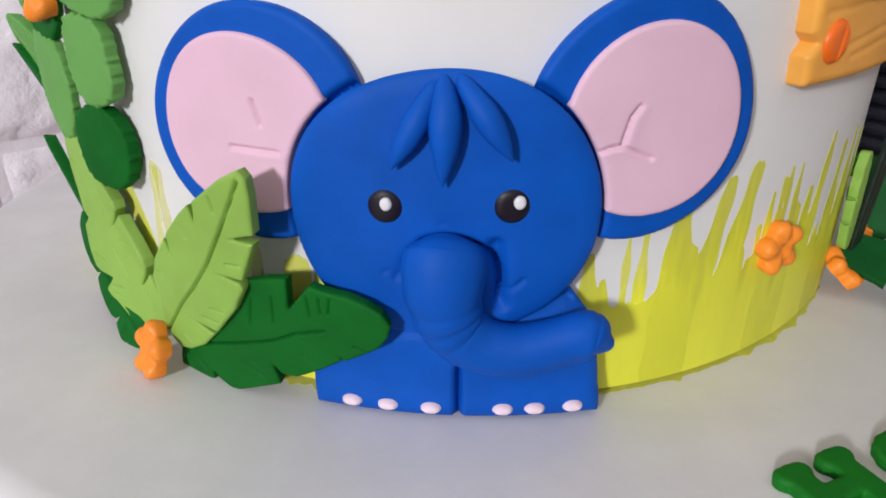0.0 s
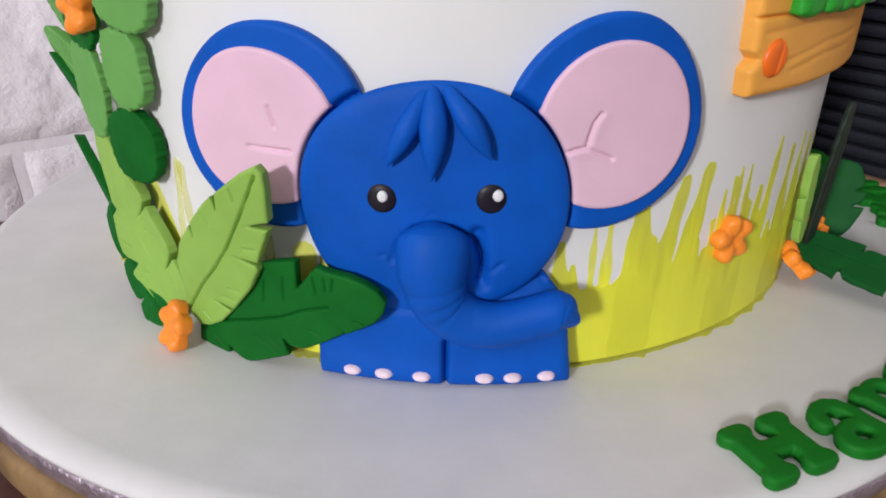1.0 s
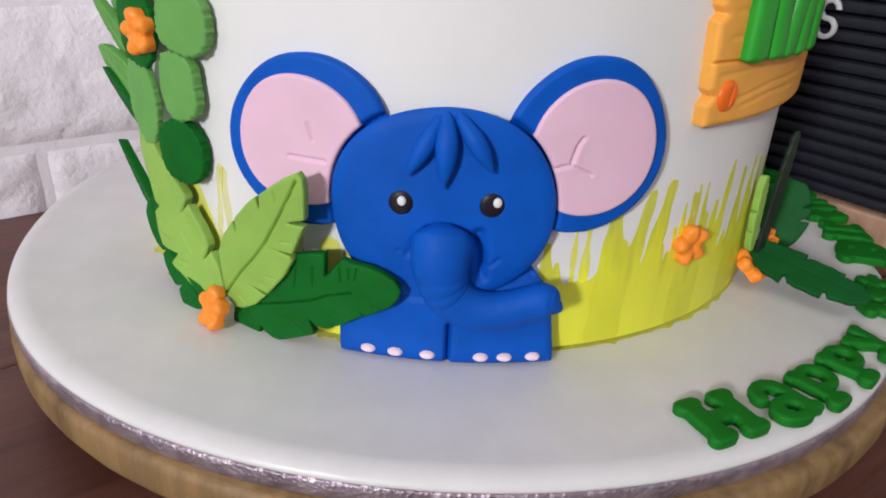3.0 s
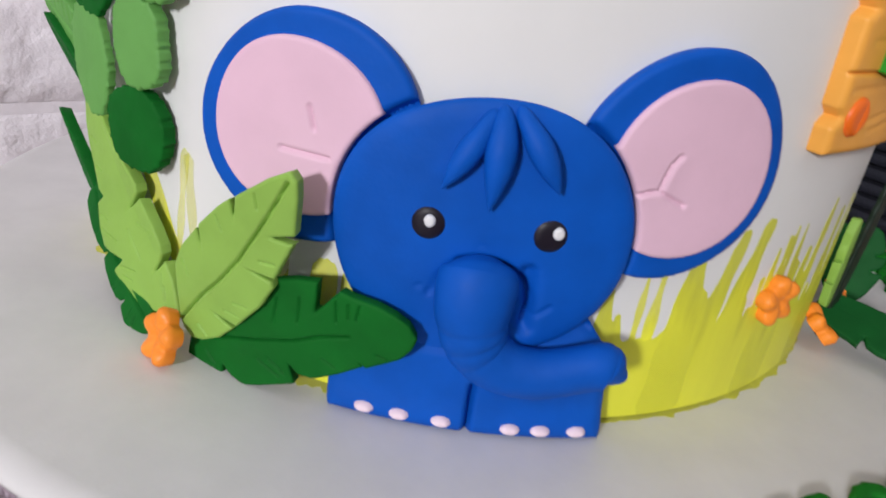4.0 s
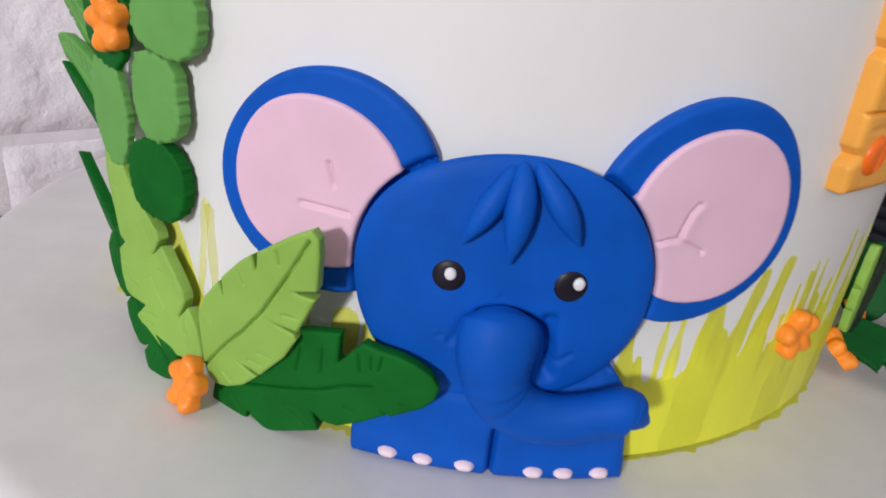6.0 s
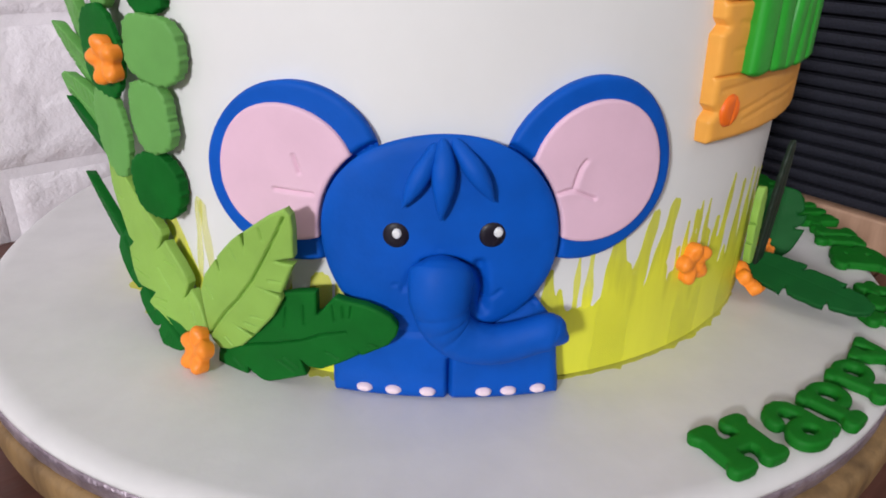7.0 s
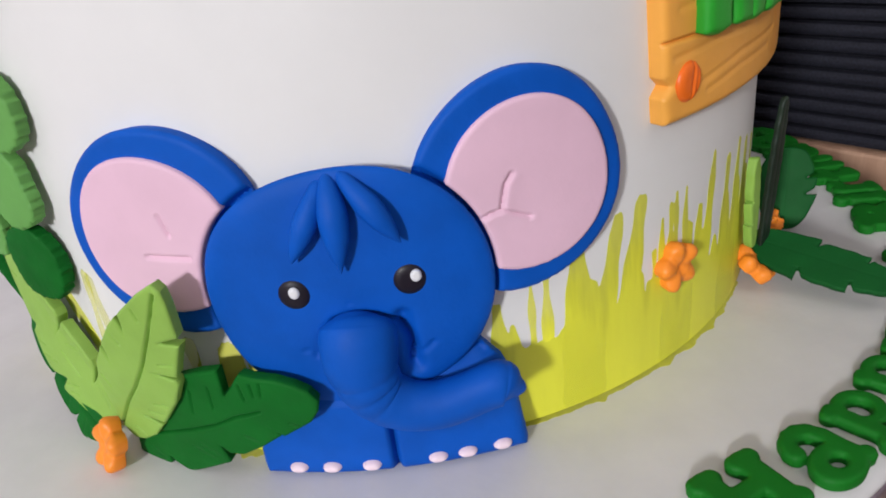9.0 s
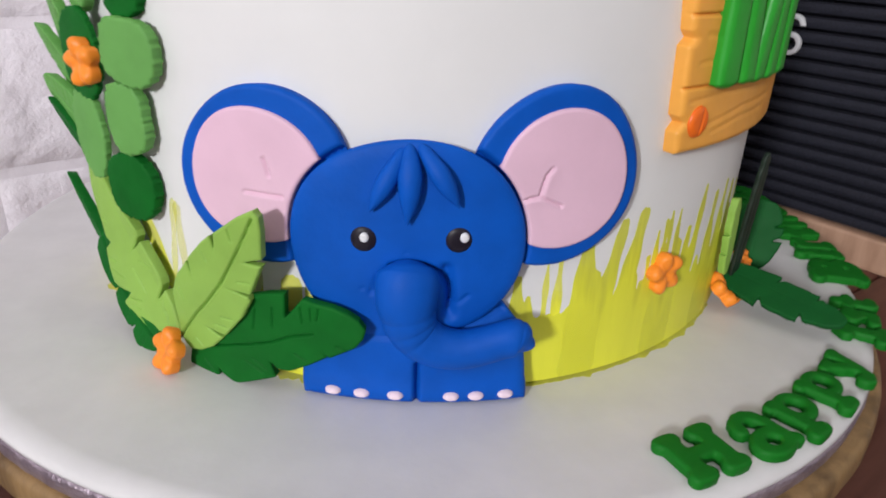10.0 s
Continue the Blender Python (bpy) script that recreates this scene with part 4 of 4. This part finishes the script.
GLYPHS = {
    "H": lambda p, q: strokes(p, q, [(-4.3, -4.6, -4.3, 4.6, 2.2), (4.3, -4.6, 4.3, 4.6, 2.2), (-4, 0, 4, 0, 1.7), (-6, 5.2, -2.8, 5.2, 1.6), (2.8, 5.2, 6, 5.2, 1.6), (-6, -5.2, -2.8, -5.2, 1.6), (2.8, -5.2, 6, -5.2, 1.6)]),
    "a": lambda p, q: blend(ring(p, q, -0.8, -2.7, 3.6, 2.6, 1.25), strokes(p, q, [(2.9, -3.8, 3.0, 2.2, 1.5), (-3.9, 2.7, -3.8, 3.4, 1.5), (-3.8, 3.4, -2.9, 4.8, 1.35), (-2.9, 4.8, -1.0, 5.5, 1.3), (-1.0, 5.5, 0.8, 5.3, 1.35), (0.8, 5.3, 2.2, 4.2, 1.45), (2.2, 4.4, 3.0, 2.2, 1.4), (2.9, -4.2, 4.4, -4.5, 1.4)], 0.3), 0.3),
    "p": lambda p, q: blend(ring(p, q, 1.0, 1.2, 3.7, 3.3, 1.1), strokes(p, q, [(-2.6, -5.2, -2.6, 4.2, 1.6), (-4.2, -5.8, -1.0, -5.8, 1.6), (-4.0, 4.3, -2.6, 4.3, 1.3)]), 0.3),
    "y": lambda p, q: strokes(p, q, [(-3.4, 3.8, -1.8, 1.2, 1.5), (-1.8, 1.2, 0.2, -1.6, 1.4), (3.6, 4.0, 2.2, 0.8, 1.5), (2.2, 0.8, 0.6, -2.6, 1.4), (0.6, -2.6, -1.2, -5.0, 1.4), (-1.2, -5.0, -3.0, -5.6, 1.5), (-3.4, -5.0, -3.6, -4.8, 1.9), (-4.8, 4.5, -2.2, 4.5, 1.3), (2.4, 4.6, 4.4, 4.6, 1.3)]),
    "1": lambda p, q: strokes(p, q, [(0, -5, 0, 5, 1.8), (0, 5, -2.6, 3.4, 1.5), (-2.8, -5.4, 2.8, -5.4, 1.4)]),
    "s": lambda p, q: strokes(p, q, [(2.4, 2.8, -0.6, 4.2, 1.4), (-0.6, 4.2, -2.2, 2.0, 1.4), (-2.2, 2.0, 1.8, -0.6, 1.5), (1.8, -0.6, 1.6, -3.4, 1.5), (1.6, -3.4, -2.4, -3.6, 1.4)]),
    "t": lambda p, q: strokes(p, q, [(-0.4, -3.8, -0.4, 5.2, 1.7), (-2.8, 2.4, 2.4, 2.4, 1.3), (-0.4, -4.0, 2.0, -3.8, 1.4)]),
    "B": lambda p, q: blend(blend(ring(p, q, 0.6, 2.8, 2.8, 2.0, 1.4), ring(p, q, 0.9, -2.6, 3.2, 2.3, 1.5), 0.4), strokes(p, q, [(-3.0, -5, -3.0, 5, 1.8), (-4.6, 5.2, -2, 5.2, 1.4), (-4.6, -5.2, -2, -5.2, 1.4)]), 0.4),
    "i": lambda p, q: np.minimum(strokes(p, q, [(0, -4, 0, 2.4, 1.6), (-1.6, -4.4, 1.6, -4.4, 1.2)]), np.hypot(p, q - 5.6) - 1.5),
    "r": lambda p, q: strokes(p, q, [(-1.6, -4, -1.6, 3.4, 1.6), (-1.6, 2.0, 1.8, 3.6, 1.5), (-3, -4.4, 0.2, -4.4, 1.2)]),
    "h": lambda p, q: strokes(p, q, [(-2.6, -4, -2.6, 6, 1.6), (-2.6, 1.4, 0.6, 2.8, 1.5), (0.6, 2.8, 2.6, 1.0, 1.5), (2.6, 1.0, 2.6, -4, 1.6)]),
    "d": lambda p, q: blend(ring(p, q, -1.0, -1.2, 3.0, 2.9, 1.5), strokes(p, q, [(2.6, -4, 2.6, 6, 1.7)]), 0.4),
}
LABELS = {"Happy": "raised green fondant letter of the greeting Happy", "1st": "raised green fondant sign of the word 1st", "Birthday": "raised green fondant letter of the word Birthday"}
for word, places in (("Happy", ((25.9, 141.2, 1.09), (33.3, 143.5, 1.13), (39.0, 144.0, 1.12), (45.1, 144.5, 1.10), (51.0, 146.1, 1.04))),
                     ("1st", ((60.0, 147.2, 1.05), (63.9, 147.2, 1.05), (67.6, 147.0, 1.05))),
                     ("Birthday", ((77.0, 145.6, 1.32), (82.4, 145.0, 1.25), (86.0, 145.0, 1.25), (90.0, 145.0, 1.25), (94.6, 145.0, 1.25), (99.8, 145.0, 1.25), (105.0, 145.0, 1.25), (110.0, 145.0, 1.25)))):
    for glyph, (deg, radius, size) in zip(word, places):
        shape, fat = GLYPHS[glyph], 0.22 if word == "Happy" else 0.5
        ob = cookie("letter", lambda p, q: shape(p / size, q / size) * size - fat, (-10, -10, 10, 10), 0.3, on_board(deg, radius), LETTER, None, "", high=2.5, edge=1.7, bevel=0.95, base=-0.1, dome=0.05, reach=3.0, under=0.2)
        tagged(ob, LABELS[word], "letter", "lettering on the cake board")

# ---- the letter board behind the cake ----
lb = thing("letter_board", "black grooved felt letter board in an oak frame", "letter board")
LA, LB0, LB1, LZ0, LZ1 = 0.190, -0.150, 0.150, TABLE, 0.30


def lb_box(name, a0, a1, b0, b1, z0, z1, mat, bevel, label=""):
    ob = slab(name, a0, a1, b0, b1, z0, z1, mat, "x", bevel=bevel)
    for key in ("label", "category", "kind"):
        if key in ob:
            del ob[key]
    ob.parent = lb
    if label:
        tagged(ob, label)
    return ob


lb_box("frame_rail", LA, LA + 0.02, LB0, LB1, LZ0, LZ0 + 0.016, FRAME_WOOD, 0.0015, "oak frame rail")
lb_box("frame_rail", LA, LA + 0.02, LB0, LB1, LZ1 - 0.021, LZ1, FRAME_WOOD, 0.0015, "oak frame rail")
lb_box("frame_rail", LA, LA + 0.02, LB0, LB0 + 0.021, LZ0 + 0.016, LZ1 - 0.021, FRAME_WOOD, 0.0015, "oak frame rail")
lb_box("frame_rail", LA, LA + 0.02, LB1 - 0.021, LB1, LZ0 + 0.016, LZ1 - 0.021, FRAME_WOOD, 0.0015, "oak frame rail")
lb_box("backing", LA + 0.010, LA + 0.018, LB0 + 0.021, LB1 - 0.021, LZ0 + 0.016, LZ1 - 0.021, FELT, 0)
PITCH = 0.0066
count = int((LZ1 - LZ0 - 0.037) / PITCH)
for k in range(count):
    z = LZ0 + 0.016 + (k + 0.5) * PITCH
    lb_box("slat", LA + 0.0035, LA + 0.0105, LB0 + 0.021, LB1 - 0.021, z - PITCH * 0.40, z + PITCH * 0.40, FELT, 0.0022)


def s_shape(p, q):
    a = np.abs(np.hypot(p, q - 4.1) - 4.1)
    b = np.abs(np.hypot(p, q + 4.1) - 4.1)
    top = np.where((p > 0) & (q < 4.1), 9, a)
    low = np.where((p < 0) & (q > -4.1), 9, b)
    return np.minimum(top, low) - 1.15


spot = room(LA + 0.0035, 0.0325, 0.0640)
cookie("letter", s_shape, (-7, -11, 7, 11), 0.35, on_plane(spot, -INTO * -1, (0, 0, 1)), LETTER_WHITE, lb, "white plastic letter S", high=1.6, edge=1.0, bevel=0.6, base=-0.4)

# ---- embossed bricks on the wall ----


def brick_mesh(seed, length, height):
    nx, ny = 60, 20
    verts, faces = [], []
    off = Vector((seed * 7.1, 3.3, 1.7))
    for i in range(nx + 1):
        for j in range(ny + 1):
            x, z = length * (i / nx - 0.5), height * (j / ny - 0.5)
            rim = min(length / 2 - abs(x), height / 2 - abs(z))
            if rim < 1e-6:
                d = 0.0
            else:
                d = 0.0019 * min(1.0, rim / 0.004) + 0.0010 * noise.noise(Vector((x * 45, z * 45, 0)) + off) * min(1.0, rim / 0.006) + 0.0008 * noise.noise(Vector((x * 120, z * 120, 5)) + off) + 0.0004 * noise.noise(Vector((x * 260, z * 260, 2)) + off)
            verts.append((x + 0.0006 * noise.noise(Vector((x * 60, z * 60, 9)) + off), d, z))
    for i in range(nx):
        for j in range(ny):
            k = i * (ny + 1) + j
            faces.append((k, k + 1, k + ny + 2, k + ny + 1))
    me = bpy.data.meshes.new("brick")
    me.from_pydata(verts, [], faces)
    me.polygons.foreach_set("use_smooth", [True] * len(faces))
    me.materials.append(BRICK)
    return me


COURSE, BRICK_L, JOINT_W = 0.0645, 0.198, 0.0050
kinds = [brick_mesh(s, BRICK_L - JOINT_W, COURSE - JOINT_W) for s in (1, 2, 3, 4)]
spin = math.atan2(ALONG.y, ALONG.x)
for row in range(12):
    z = -0.0047 + COURSE * (row - 0.5)
    for col in range(-3, 2):
        a = -0.0195 + BRICK_L * (col + (0.5 if row % 2 else 0.0))
        if a + BRICK_L / 2 > BACK_A:
            continue
        ob = new("brick", kinds[(row * 3 + col * 2) % 4])
        ob.parent = wall_brick
        ob.matrix_parent_inverse = wall_brick.matrix_world.inverted()
        p = room(a, BACK_B + 0.0002, z)
        ob.matrix_basis = Matrix.Translation(p) @ Matrix.Rotation(spin, 4, "Z") @ Matrix.Diagonal((1, -1, 1, 1))
